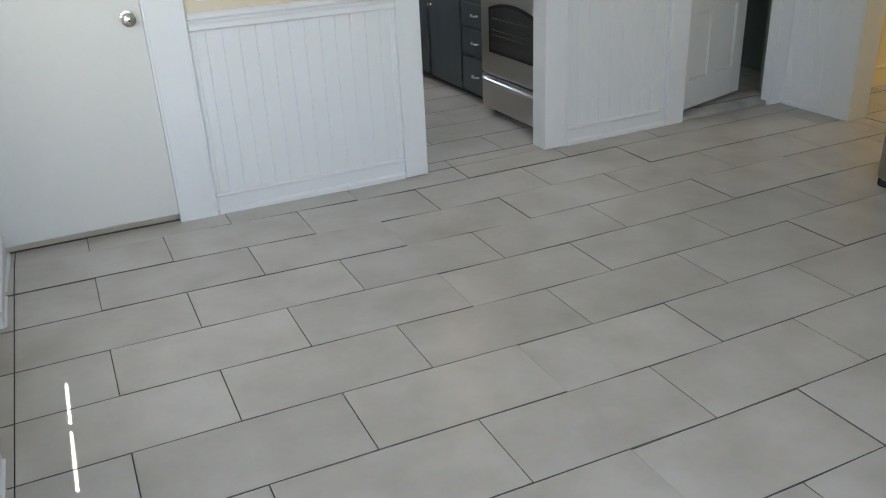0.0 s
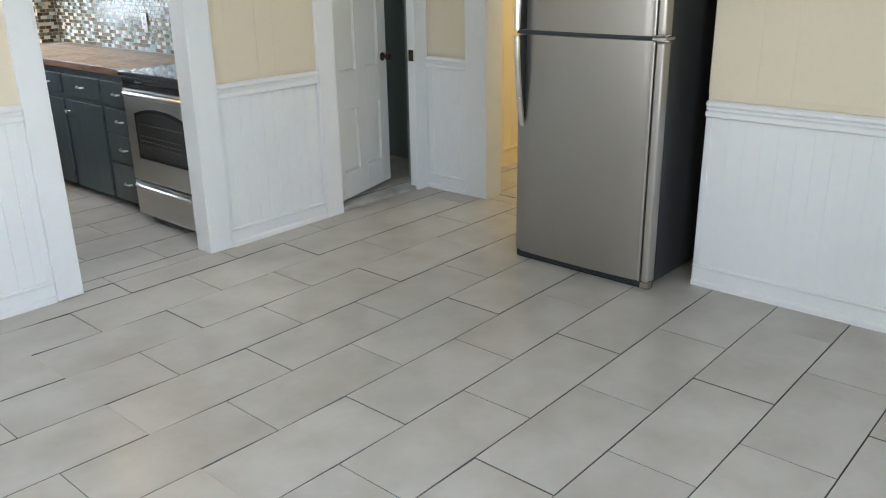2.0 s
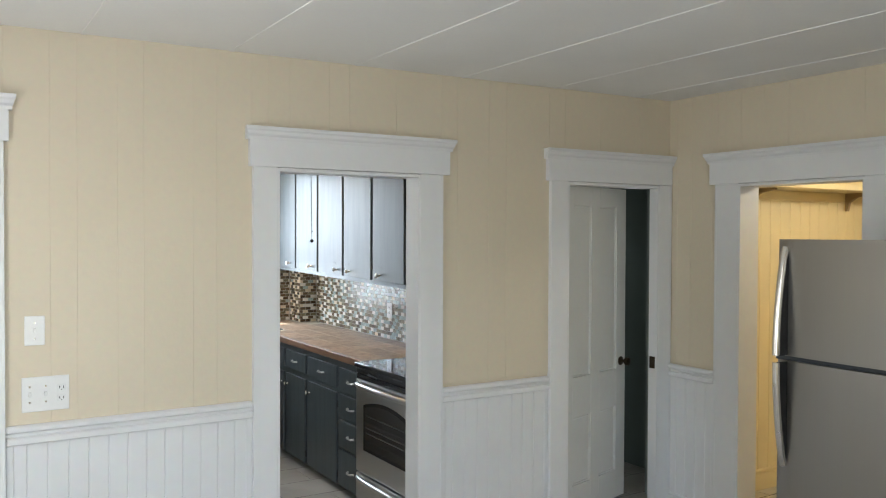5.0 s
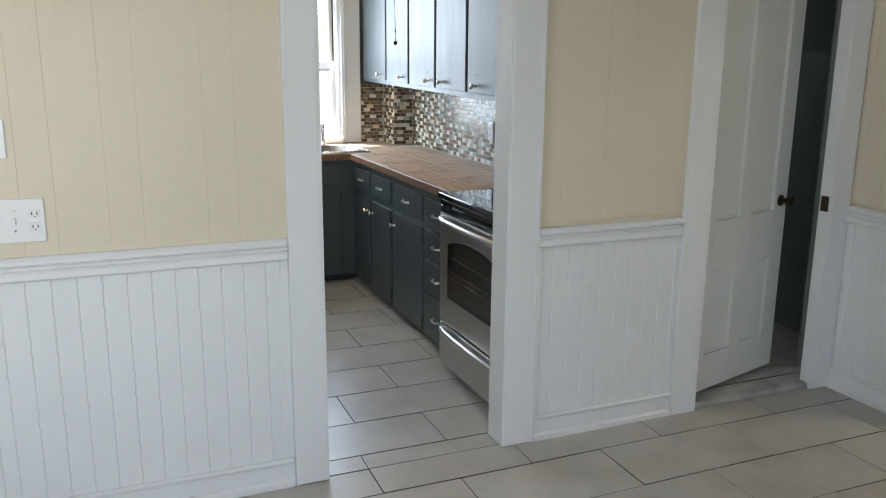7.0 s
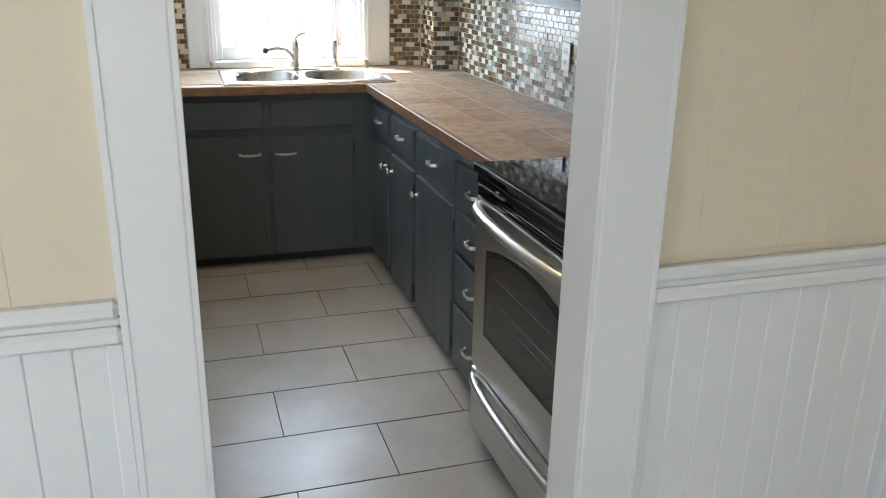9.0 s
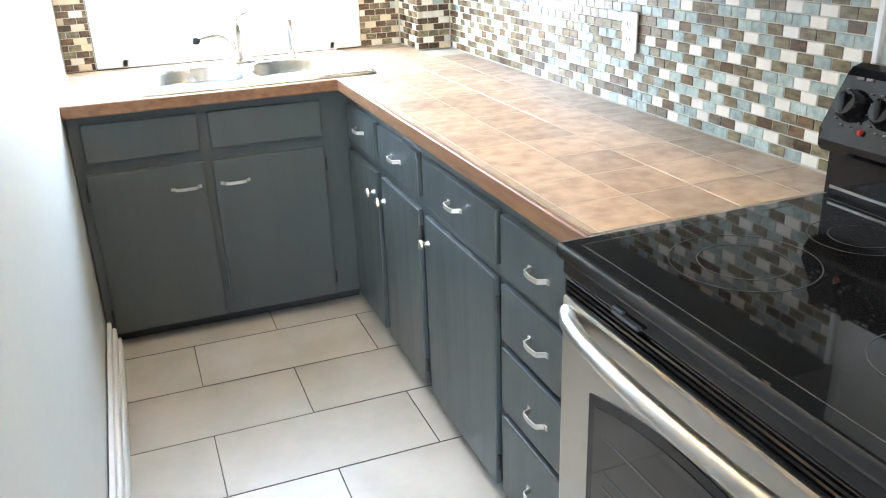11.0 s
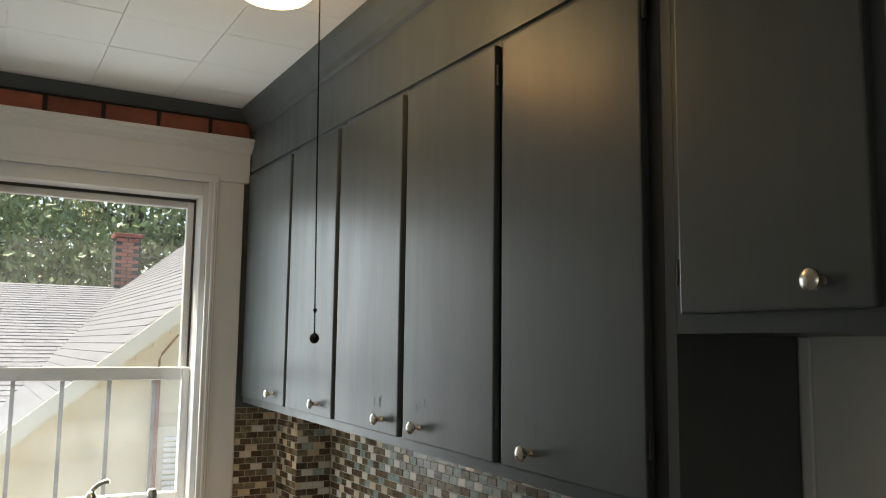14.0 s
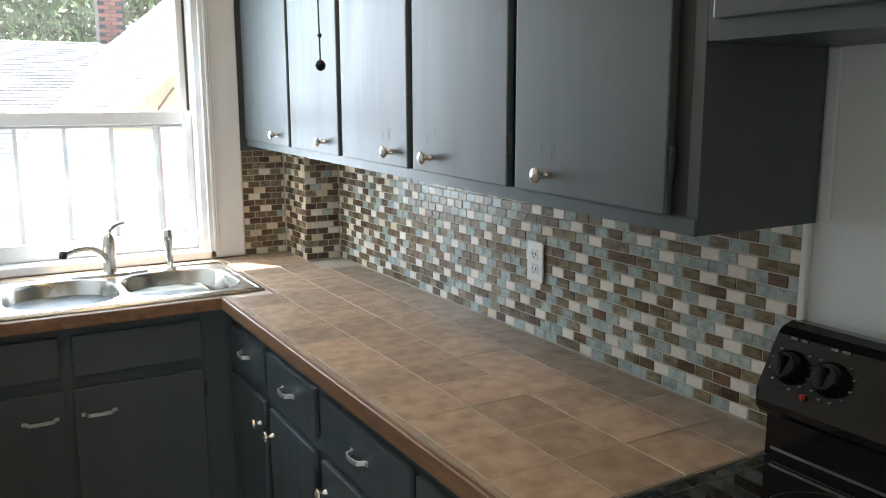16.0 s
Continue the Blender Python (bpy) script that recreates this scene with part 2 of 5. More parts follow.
# ---- mesh helpers ----
def box(bm, x0, x1, y0, y1, z0, z1, bevel=0.0, seg=1):
    r = bmesh.ops.create_cube(bm, size=1, matrix=Matrix.Translation(((x0 + x1) / 2, (y0 + y1) / 2, (z0 + z1) / 2)) @ Matrix.Diagonal((abs(x1 - x0), abs(y1 - y0), abs(z1 - z0), 1)))
    if bevel:
        es = list({e for v in r["verts"] for e in v.link_edges})
        bmesh.ops.bevel(bm, geom=es, offset=bevel, segments=seg, affect="EDGES", profile=0.6)
    return bm


def boxed(x0, x1, y0, y1, z0, z1, bevel=0.0, seg=1):
    return box(bmesh.new(), x0, x1, y0, y1, z0, z1, bevel, seg)


def cyl(bm, a, b, r0, r1=None, n=20, caps=True):
    a, b = Vector(a), Vector(b)
    q = (b - a).to_track_quat("Z", "Y").to_matrix().to_4x4()
    bmesh.ops.create_cone(bm, cap_ends=caps, segments=n, radius1=r0, radius2=r0 if r1 is None else r1, depth=(b - a).length, matrix=Matrix.Translation((a + b) / 2) @ q)
    return bm


def lathe(bm, base, axis, prof, n=20):
    """Turns a profile of (along, radius) about an axis from base."""
    q = Vector(axis).to_track_quat("Z", "Y").to_matrix().to_4x4()
    m = Matrix.Translation(base) @ q
    rings = []
    for h, r in prof:
        rings.append([bm.verts.new(m @ Vector((r * math.cos(2 * math.pi * i / n), r * math.sin(2 * math.pi * i / n), h))) for i in range(n)])
    for p, q2 in zip(rings, rings[1:]):
        for i in range(n):
            bm.faces.new((p[i], p[(i + 1) % n], q2[(i + 1) % n], q2[i]))
    bm.faces.new(rings[0][::-1])
    bm.faces.new(rings[-1])
    return bm


def sweep(bm, pts, r, n=10, flat=1.0):
    """A round (or flattened) bar along points."""
    pts = [Vector(p) for p in pts]
    rings = []
    for i, p in enumerate(pts):
        d = (pts[min(i + 1, len(pts) - 1)] - pts[max(i - 1, 0)]).normalized()
        u = d.orthogonal().normalized() if abs(d.z) > 0.95 else d.cross(Vector((0, 0, 1))).normalized()
        w = d.cross(u).normalized()
        rings.append([bm.verts.new(p + (u * math.cos(2 * math.pi * k / n) * flat + w * math.sin(2 * math.pi * k / n)) * r) for k in range(n)])
    for a, b in zip(rings, rings[1:]):
        for k in range(n):
            bm.faces.new((a[k], a[(k + 1) % n], b[(k + 1) % n], b[k]))
    bm.faces.new(rings[0][::-1])
    bm.faces.new(rings[-1])
    return bm


def prism(bm, pts, axis, a, b):
    """A polygon drawn in the two other axes, pushed out along axis from a to b."""
    def place(p, v):
        q = list(p)
        q.insert("xyz".index(axis), v)
        return bm.verts.new(q)
    lo, hi = [place(p, a) for p in pts], [place(p, b) for p in pts]
    n = len(pts)
    for i in range(n):
        bm.faces.new((lo[i], lo[(i + 1) % n], hi[(i + 1) % n], hi[i]))
    bm.faces.new(lo[::-1])
    bm.faces.new(hi)
    return bm


def mesh_of(name, bm, material, smooth=False):
    bmesh.ops.recalc_face_normals(bm, faces=bm.faces)
    me = bpy.data.meshes.new(name)
    bm.to_mesh(me)
    bm.free()
    me.materials.append(material)
    if smooth:
        for p in me.polygons:
            p.use_smooth = True
        me.set_sharp_from_angle(angle=radians(40))
    return me


def thing(name, at, label, category, group=""):
    """An Empty at a thing's base, to hold its parts."""
    ob = new(name)
    ob.location = at
    ob.empty_display_size = 0.05
    return tagged(ob, label, category, group)


def root_at(ob):
    p = Vector((0, 0, 0))
    while ob:
        p += ob.location
        ob = ob.parent
    return p


settle = [None]      # a change of height with place, for things that have sunk out of level


def part(name, bm, material, parent, label="", smooth=False):
    """One mesh of a thing, drawn in world coordinates."""
    if settle[0]:
        for v in bm.verts:
            v.co.z = settle[0](v.co)
    bmesh.ops.translate(bm, verts=bm.verts, vec=-root_at(parent))
    ob = new(name, mesh_of(name, bm, material, smooth))
    ob.parent = parent
    if label:
        ob["label"] = label
    return ob


def solid(name, bm, material, label, category, kind="structure", group="", smooth=False):
    return tagged(new(name, mesh_of(name, bm, material, smooth)), label, category, group, kind)


def piece(name, mesh, parent, at):
    ob = new(name, mesh)
    ob.parent = parent
    ob.location = Vector(at) - root_at(parent)
    return ob


FLOOR_KNOTS = ((-0.5, 0.028), (0.37, 0.019), (0.97, 0.006), (1.3, -0.004), (1.56, -0.010), (1.9, -0.011), (2.4, -0.009), (3.1, 0.0), (6.0, 0.0))


def floor_z(x, y):
    """The dining room floor has sunk a little in its middle."""
    z = 0.0
    for (a, p), (b, q) in zip(FLOOR_KNOTS, FLOOR_KNOTS[1:]):
        if a <= x <= b:
            z = p + (q - p) * (x - a) / (b - a)
    return z * min(1.0, max(0.0, (3.985 - y) / 0.45))

# ---- the rooms ----
NW, EW, WW, BUMP = 3.875, 4.185, -0.285, 3.66      # dining room: north, east, west faces and the face of the boxed-out wall
KE, KW, KN, KC = 3.19, 1.655, 7.18, 2.575        # kitchen: east, west, north faces and ceiling
P = 0.607                                        # pitch of the floor tiles


def ceil_z(x):
    return 2.432 + 0.006 * (x - 0.3)


def walled(name, spans, material, label):
    """A wall from boxes that leave its openings free."""
    bm = bmesh.new()
    for s in spans:
        box(bm, *s)
    return solid(name, bm, material, label, "wall")


# last span: hidden block behind the closed door, added to stop light leaking
wall_north = walled("wall_north", [(WW - 0.15, 0.475, NW, 3.97, 2.0, 2.62), (0.475, 1.70, NW, 3.97, -0.1, 2.62), (1.70, 2.435, NW, 3.97, 1.947, 2.62),
                    (2.435, 3.366, NW, 3.97, -0.1, 2.62), (3.366, 4.072, NW, 3.97, 1.942, 2.62), (4.072, EW, NW, 3.912, -0.1, 2.62), (WW - 0.15, WW, NW, 3.97, -0.1, 2.0), (WW, 0.475, 3.93, 3.97, -0.1, 2.0)],
                    BEIGE, "beige panelled wall with white beadboard wainscot")
wall_east = walled("wall_east", [(EW, 4.31, 1.0, 2.631, -0.1, 2.62), (EW, 4.31, 2.631, 3.355, 1.937, 2.62), (EW, 4.31, 3.355, 3.97, -0.1, 2.62)],
                   BEIGE, "beige panelled wall with white wainscot beside a doorway")
wall_east_2 = walled("wall_east_2", [(BUMP, EW, -0.85, 1.685, -0.1, 2.62)], BEIGE, "beige boxed-out wall with white wainscot")
wall_west = walled("wall_west", [(WW - 0.15, WW, -0.85, 2.34, -0.1, 2.62), (WW - 0.15, WW, 2.34, 3.10, -0.1, 0.66), (WW - 0.15, WW, 2.34, 3.10, 2.1, 2.62), (WW - 0.15, WW, 3.10, NW, -0.1, 2.62)], BEIGE, "plain beige side wall of the dining room")
wall_south = walled("wall_south", [(WW - 0.15, -0.25, -1.0, -0.85, -0.1, 2.62), (-0.25, 1.35, -1.0, -0.85, -0.1, 0.72), (-0.25, 1.35, -1.0, -0.85, 2.18, 2.62),
                    (1.35, 4.31, -1.0, -0.85, -0.1, 2.62)], BEIGE, "plain beige wall behind the walker")
wall_kitchen_west = walled("wall_kitchen_west", [(KW - 0.1, KW, 3.97, 7.4, -0.1, 2.7)], GREYWALL, "pale grey painted kitchen wall")
wall_kitchen_east = walled("wall_kitchen_east", [(KE, 3.29, 3.97, 7.4, -0.1, 2.7)], GREYWALL, "pale grey painted wall behind the stove")
wall_kitchen_north = walled("wall_kitchen_north", [(KW, 1.885, KN, 7.4, -0.1, 2.7), (1.885, 2.715, KN, 7.4, -0.1, 0.905), (1.885, 2.715, KN, 7.4, 2.255, 2.7),
                            (2.715, KE, KN, 7.4, -0.1, 2.7)], CAB, "charcoal painted wall round the kitchen window")
wall_pantry = walled("wall_pantry", [(3.29, 4.9, 5.3, 5.4, -0.1, 2.7), (4.6, 4.7, 3.97, 5.3, -0.1, 2.7), (4.185, 4.6, 3.971, 4.06, -0.1, 2.7)], GREENWALL, "dim grey-green painted wall")
bm = boxed(3.29, 3.296, 3.98, 5.3, 0.0, 2.6)
solid("wall_pantry_side", bm, GREENWALL, "dim grey-green painted side wall", "wall")
wall_hall = walled("wall_hall", [(7.0, 7.1, 1.0, 3.97, -0.1, 2.7), (4.31, 7.0, 1.0, 1.1, -0.1, 2.7), (4.31, 7.0, 3.81, 3.95, -0.1, 2.7)], YELLOW, "warm yellow boarded hall wall")

# ceilings
bm = bmesh.new()
xs = [-0.29] + [0.32 + 0.593 * k for k in range(7)] + [4.185]
for a, b in zip(xs, xs[1:]):
    for c, d in ((-0.85, 1.2), (1.2, 3.88)):
        g = 0.0025
        vs = [bm.verts.new((x, y, ceil_z(x) + dz)) for dz in (0, 0.012) for x, y in ((a + g, c + g), (b - g, c + g), (b - g, d - g), (a + g, d - g))]
        for f in ((0, 3, 2, 1), (4, 5, 6, 7), (0, 1, 5, 4), (1, 2, 6, 5), (2, 3, 7, 6), (3, 0, 4, 7)):
            bm.faces.new([vs[i] for i in f])
for x in xs[1:-1]:
    prism(bm, [(x - 0.012, ceil_z(x) + 0.004), (x - 0.008, ceil_z(x) - 0.003), (x + 0.008, ceil_z(x) - 0.003), (x + 0.012, ceil_z(x) + 0.004)], "y", -0.85, 3.88)
prism(bm, [(-0.44, ceil_z(-0.44) + 0.01), (4.31, ceil_z(4.31) + 0.01), (4.31, 2.75), (-0.44, 2.75)], "y", -1.0, 3.97)
solid("ceiling", bm, CEIL, "white painted panel ceiling with thin seams", "ceiling")
bm = bmesh.new()
random.seed(4)
for i in range(-2, 5):
    x0 = 1.92 + 0.305 * i
    for j in range(-12, 4):
        y0 = 6.325 + 0.305 * j + (0.01 if i % 2 else 0)
        a, b, c, d = max(x0, KW), min(x0 + 0.305, KE), max(y0, 3.97), min(y0 + 0.305, KN)
        if b - a > 0.02 and d - c > 0.02:
            z = KC + random.uniform(0, 0.0015)
            box(bm, a + 0.0012, b - 0.0012, c + 0.0012, d - 0.0012, z, z + 0.012)
box(bm, KW - 0.1, 3.29, 3.97, 7.4, KC + 0.006, KC + 0.15)
solid("ceiling_kitchen", bm, CEIL_TILE, "off-white square fibre tile kitchen ceiling", "ceiling")
solid("ceiling_pantry", boxed(3.29, 4.7, 3.97, 5.4, 2.5, 2.6), CEIL, "plain white pantry ceiling", "ceiling")
solid("ceiling_hall", boxed(4.31, 7.1, 1.0, 3.96, 2.45, 2.6), YELLOW, "plain warm hall ceiling", "ceiling")

# floors: a grout bed each, the tiles are laid at the end of the file
bm = bmesh.new()
gx = [WW - 0.15] + [k[0] for k in FLOOR_KNOTS[1:-1]] + [7.1]
gy = [-1.0, 3.535, 3.984]
top_v = [[bm.verts.new((x, y, floor_z(x, y) - 0.011)) for y in gy] for x in gx]
low_v = [[bm.verts.new((x, y, -0.12)) for y in gy] for x in gx]
for i in range(len(gx) - 1):
    for j in range(len(gy) - 1):
        bm.faces.new((top_v[i][j], top_v[i + 1][j], top_v[i + 1][j + 1], top_v[i][j + 1]))
        bm.faces.new((low_v[i][j], low_v[i][j + 1], low_v[i + 1][j + 1], low_v[i + 1][j]))
floor = solid("floor", bm, GROUT, "greige porcelain tiles in running bond with dark grout", "floor")
floor_kitchen = solid("floor_kitchen", boxed(KW - 0.1, 3.29, 3.985, 7.4, -0.12, -0.007), GROUT, "greige porcelain tiles in running bond with dark grout", "floor")
floor_pantry = solid("floor_pantry", boxed(3.296, 4.6, 3.986, 5.3, -0.12, 0.020), GROUT, "pale pantry floor tiles", "floor")

# ---- panelling ----
def lined(parent, P3, a, b, skip, top, seed, rail, groove=0.0029, seams=()):
    """Panelling on a wall: beige boards above, white beadboard, rail and base below. P3(u, depth, z) gives a place; skip lists openings (u0, u1, z1)."""
    random.seed(seed)

    def slab(name, u0, u1, d0, d1, z0, z1, m, bev=0.002):
        p, q = Vector(P3(u0, d0, z0)), Vector(P3(u1, d1, z1))
        bm = bmesh.new()
        box(bm, min(p.x, q.x), max(p.x, q.x), min(p.y, q.y), max(p.y, q.y), z0, z1, bev)
        return part(name, bm, m, parent)
    edges, seams = [a, b] + [e for s in skip for e in s[:2]], list(seams)
    u, cuts = a, [a]
    while u < b and not seams:
        u += random.choice((0.093, 0.146, 0.15, 0.104, 0.30, 0.41, 0.25))
        cuts.append(min(u, b))
    cuts += seams
    cuts = sorted(set(round(c, 4) for c in cuts + [e for e in edges if a <= e <= b]))
    for c, d in zip(cuts, cuts[1:]):
        if d - c < 0.004:
            continue
        z0 = 0.9
        for s0, s1, sz in skip:
            if s0 - 1e-4 <= c and d <= s1 + 1e-4:
                z0 = sz
        slab("wall_board", c + 0.0001, d - 0.0001, 0, 0.007 + random.uniform(0, 0.0007), z0, top((c + d) / 2), BEIGE, 0.0009)
    runs, u = [], a
    for s0, s1, sz in sorted(skip):
        if s0 - u > 0.02:
            runs.append((u, s0))
        u = s1
    if b - u > 0.02:
        runs.append((u, b))
    for r0, r1 in runs:
        h = rail((r0 + r1) / 2) - 0.922
        u = r0
        while u < r1 - 0.001:
            w = 0.0735
            if r1 - u - w < 0.03:
                w = r1 - u
            slab("beadboard", u, u + w, 0, 0.009 + random.uniform(0, min(0.0012, groove * 0.5)), 0.1, 0.87 + h, WHITE, groove)
            u += w
        slab("rail_bead", r0, r1, 0, 0.030, 0.846 + h, 0.878 + h, WHITE, 0.007)
        slab("rail_strip", r0, r1, 0, 0.020, 0.878 + h, 0.892 + h, WHITE, 0.003)
        slab("rail_cap", r0, r1, 0, 0.034, 0.892 + h, 0.922 + h, WHITE, 0.009)
        for e0, e1 in ((r0, r0 + 0.030), (r1 - 0.030, r1)):
            slab("edge_bead", e0, e1, 0.006, 0.0135, 0.104, 0.846 + h, WHITE, 0.004)
        slab("base_board", r0, r1, 0, 0.016, -0.01, 0.085, WHITE, 0.003)
        slab("base_cap", r0, r1, 0, 0.024, 0.085, 0.104, WHITE, 0.006)
        slab("base_shoe", r0, r1, 0, 0.030, -0.01, 0.028, WHITE, 0.008)


NORTH = lambda u, d, z: (u, NW - d, z)
EAST = lambda u, d, z: (EW - d, u, z)
BOXED = lambda u, d, z: (BUMP - d, u, z)
WEST = lambda u, d, z: (WW + d, u, z)
lined(wall_north, NORTH, WW, EW, [(WW, 0.632, 2.0), (1.592, 2.562, 2.0), (3.25, 4.165, 2.0)], ceil_z, 11, lambda u: 0.920 if u < 2 else 0.884,
      seams=(0.791, 0.887, 1.037, 1.139, 1.338, 1.437, 1.666, 1.767, 1.958, 2.061, 2.31, 2.66, 2.852, 2.965, 3.36, 3.62, 3.93))
lined(wall_east, EAST, 1.685, NW, [(2.522, 3.51, 2.0)], lambda u: ceil_z(EW), 12, lambda u: 0.88)
lined(wall_east_2, BOXED, -0.85, 1.685, [], lambda u: ceil_z(BUMP), 13, lambda u: 0.873, 0.0007)
lined(wall_west, WEST, -0.35, NW - 0.02, [(2.32, 3.12, 2.12)], lambda u: ceil_z(WW), 14, lambda u: 0.93)


def door_trim(name, P3, o0, o1, head, wl, wr, ext, depth, label, left=True, right=True, depth_r=0):
    """Casing, jambs and a capped head round an opening from o0 to o1."""
    t = thing(name, P3((o0 + o1) / 2, 0, 0), label, "door trim")
    t["kind"] = "structure"

    def slab(nm, u0, u1, d0, d1, z0, z1, bev=0.004):
        p, q = Vector(P3(u0, d0, z0)), Vector(P3(u1, d1, z1))
        return part(nm, boxed(min(p.x, q.x), max(p.x, q.x), min(p.y, q.y), max(p.y, q.y), z0, z1, bev, 2), WHITE, t)
    if left:
        slab("casing", o0 - wl, o0 + 0.004, 0, 0.030, 0, head)
        slab("casing_edge", o0 - wl, o0 - wl + 0.012, 0.030, 0.032, 0.0, head, 0.0009)
        slab("jamb", o0 - 0.002, o0 + 0.014, -depth, 0.028, 0, head - 0.004, 0.002)
    if right:
        slab("casing", o1 - 0.004, o1 + wr, 0, 0.030, 0, head)
        slab("casing_edge", o1 + wr - 0.012, o1 + wr, 0.030, 0.032, 0.0, head, 0.0009)
        slab("jamb", o1 - 0.014, o1 + 0.002, -(depth_r or depth), 0.028, 0, head - 0.004, 0.002)
    slab("head_jamb", o0 + 0.014, o1 - 0.014, -depth, 0.028, head - 0.018, head - 0.002, 0.002)
    a, b = o0 - wl - ext[0], o1 + wr + ext[1]
    slab("head_board", a + 0.012, b - 0.012, 0, 0.036, head, head + 0.137)
    # the flared cap
    prof = [(0.0, 0.117), (0.040, 0.117), (0.042, 0.130), (0.052, 0.140), (0.056, 0.152), (0.064, 0.160), (0.064, 0.174), (0.0, 0.174)]
    bm = bmesh.new()
    ends = []
    for u, s in ((a, -1), (b, 1)):
        ends.append([bm.verts.new(P3(u + s * max(0, d - 0.045) * 0.6, d, head + h)) for d, h in prof])
    n = len(prof)
    for i in range(n):
        bm.faces.new((ends[0][i], ends[0][(i + 1) % n], ends[1][(i + 1) % n], ends[1][i]))
    bm.faces.new(ends[0][::-1])
    bm.faces.new(ends[1])
    part("head_cap", bm, WHITE, t)
    return t


door_trim("trim_kitchen_doorway", NORTH, 1.70, 2.435, 1.947, 0.108, 0.127, (0.028, 0.05), 0.097, "white painted casing and capped head round the kitchen doorway")
door_trim("trim_pantry_door", NORTH, 3.366, 4.072, 1.945, 0.116, 0.097, (0.035, 0.014), 0.097, "white painted casing and capped head of the pantry door", depth_r=0.04)
door_trim("trim_white_door", NORTH, WW + 0.002, 0.475, 1.998, 0.0, 0.157, (0.0, 0.03), 0.097, "white painted casing and capped head beside a closed door", left=False)
door_trim("trim_hall_doorway", EAST, 2.631, 3.355, 1.937, 0.109, 0.155, (0.01, 0.05), 0.127, "white painted casing and capped head round the hall doorway")


# ---- doors ----
door = thing("door_1", (0.08, 3.9, 0.006), "plain white flush door, closed, with a round nickel knob", "door")
door["kind"] = "structure"
part("door_leaf", boxed(WW + 0.006, 0.469, 3.877, 3.917, 0.034, 1.985, 0.003), DOOR_WHITE, door)
bm = lathe(bmesh.new(), (0.405, 3.875, 0.925), (0, -1, 0), [(0, 0.032), (0.006, 0.032), (0.010, 0.014), (0.035, 0.013), (0.042, 0.024), (0.052, 0.029), (0.064, 0.027), (0.070, 0.018), (0.072, 0.004)], 24)
knob = part("knob", bm, CHROME, door, "satin nickel round knob", True)
part("key_hole", lathe(bmesh.new(), (0.405, 3.803, 0.925), (0, -1, 0), [(0, 0.006), (0.002, 0.006)], 12), BRONZE, knob)
part("strike", boxed(0.4695, 0.473, 3.868, 3.874, 0.88, 0.96), BRONZE, door)


def panel_door(name, w, h, th, label):
    """A four-panel door, hinge at the origin, leaf along +x."""
    t = thing(name, (0, 0, 0), label, "door")
    st, mid = 0.105, 0.045
    for x0, x1 in ((0, st), (w / 2 - mid, w / 2 + mid), (w - st, w)):
        part("stile", boxed(x0, x1, 0, th, 0, h, 0.0012), OLD_WHITE, t)
    for z0, z1 in ((0.0, 0.17), (0.56, 0.79), (h - 0.11, h)):
        for x0, x1 in ((st, w / 2 - mid), (w / 2 + mid, w - st)):
            part("rail", boxed(x0, x1, 0, th, z0, z1, 0.0012), OLD_WHITE, t)
    for z0, z1 in ((0.17, 0.56), (0.79, h - 0.11)):
        for x0, x1 in ((st, w / 2 - mid), (w / 2 + mid, w - st)):
            bm = boxed(x0, x1, 0.010, th - 0.010, z0, z1)
            # a shallow moulding round the flat panel
            for a, b, c, d in ((x0, x0 + 0.012, z0, z1), (x1 - 0.012, x1, z0, z1), (x0 + 0.012, x1 - 0.012, z0, z0 + 0.012), (x0 + 0.012, x1 - 0.012, z1 - 0.012, z1)):
                box(bm, a, b, 0.005, th - 0.005, c, d, 0.004)
            part("door_panel", bm, OLD_WHITE, t)
    bm = lathe(bmesh.new(), (w - 0.055, 0, 0.832), (0, -1, 0), [(0, 0.027), (0.006, 0.027), (0.01, 0.010), (0.03, 0.010), (0.036, 0.022), (0.046, 0.026), (0.058, 0.024), (0.062, 0.012)], 20)
    part("knob", bm, BRONZE, t, "aged bronze round knob", True)
    return t


pd = panel_door("door_2", 0.682, 1.882, 0.035, "old white four-panel door standing ajar, bronze knob")
pd["kind"] = "structure"
pd.matrix_world = pose(3.383, 3.905, 0.047, 0, 0, 16)
board = boxed(3.381, 4.057, 3.862, 3.985, 0, 0.026, 0.005)
box(board, 4.0572, 4.184, 3.917, 3.985, 0, 0.026)
part("threshold", board, WORN_GREY, tagged(thing("threshold", (3.71, 3.92, 0), "worn greyish wooden threshold under the pantry door", "threshold"), kind="structure"))
part("strike_plate", boxed(4.053, 4.0575, 3.862, 3.902, 0.855, 0.925), BRONZE, tagged(thing("strike", (4.052, 3.88, 0.855), "aged bronze strike plate on the pantry jamb", "strike plate"), kind="structure"))

# ---- kitchen structure ----
bbk = thing("baseboard", (1.68, 5.2, 0), "white stepped baseboard on the grey kitchen wall", "baseboard")
bbk["kind"] = "structure"
for y0, y1 in ((3.98, 4.86), (4.875, 6.47)):
    part("base_board", boxed(KW + 0.007, KW + 0.022, y0, y1, 0, 0.125, 0.002), WHITE, bbk)
    part("base_cap", boxed(KW + 0.022, KW + 0.034, y0, y1, 0, 0.10, 0.004), WHITE, bbk)
    part("base_shoe", boxed(KW + 0.034, KW + 0.046, y0, y1, 0, 0.06, 0.005), WHITE, bbk)
bm = bmesh.new()
prism(bm, [(KN, 2.53), (KN - 0.02, 2.53), (KN - 0.055, KC - 0.001), (KN, KC - 0.001)], "x", KW, 2.87)
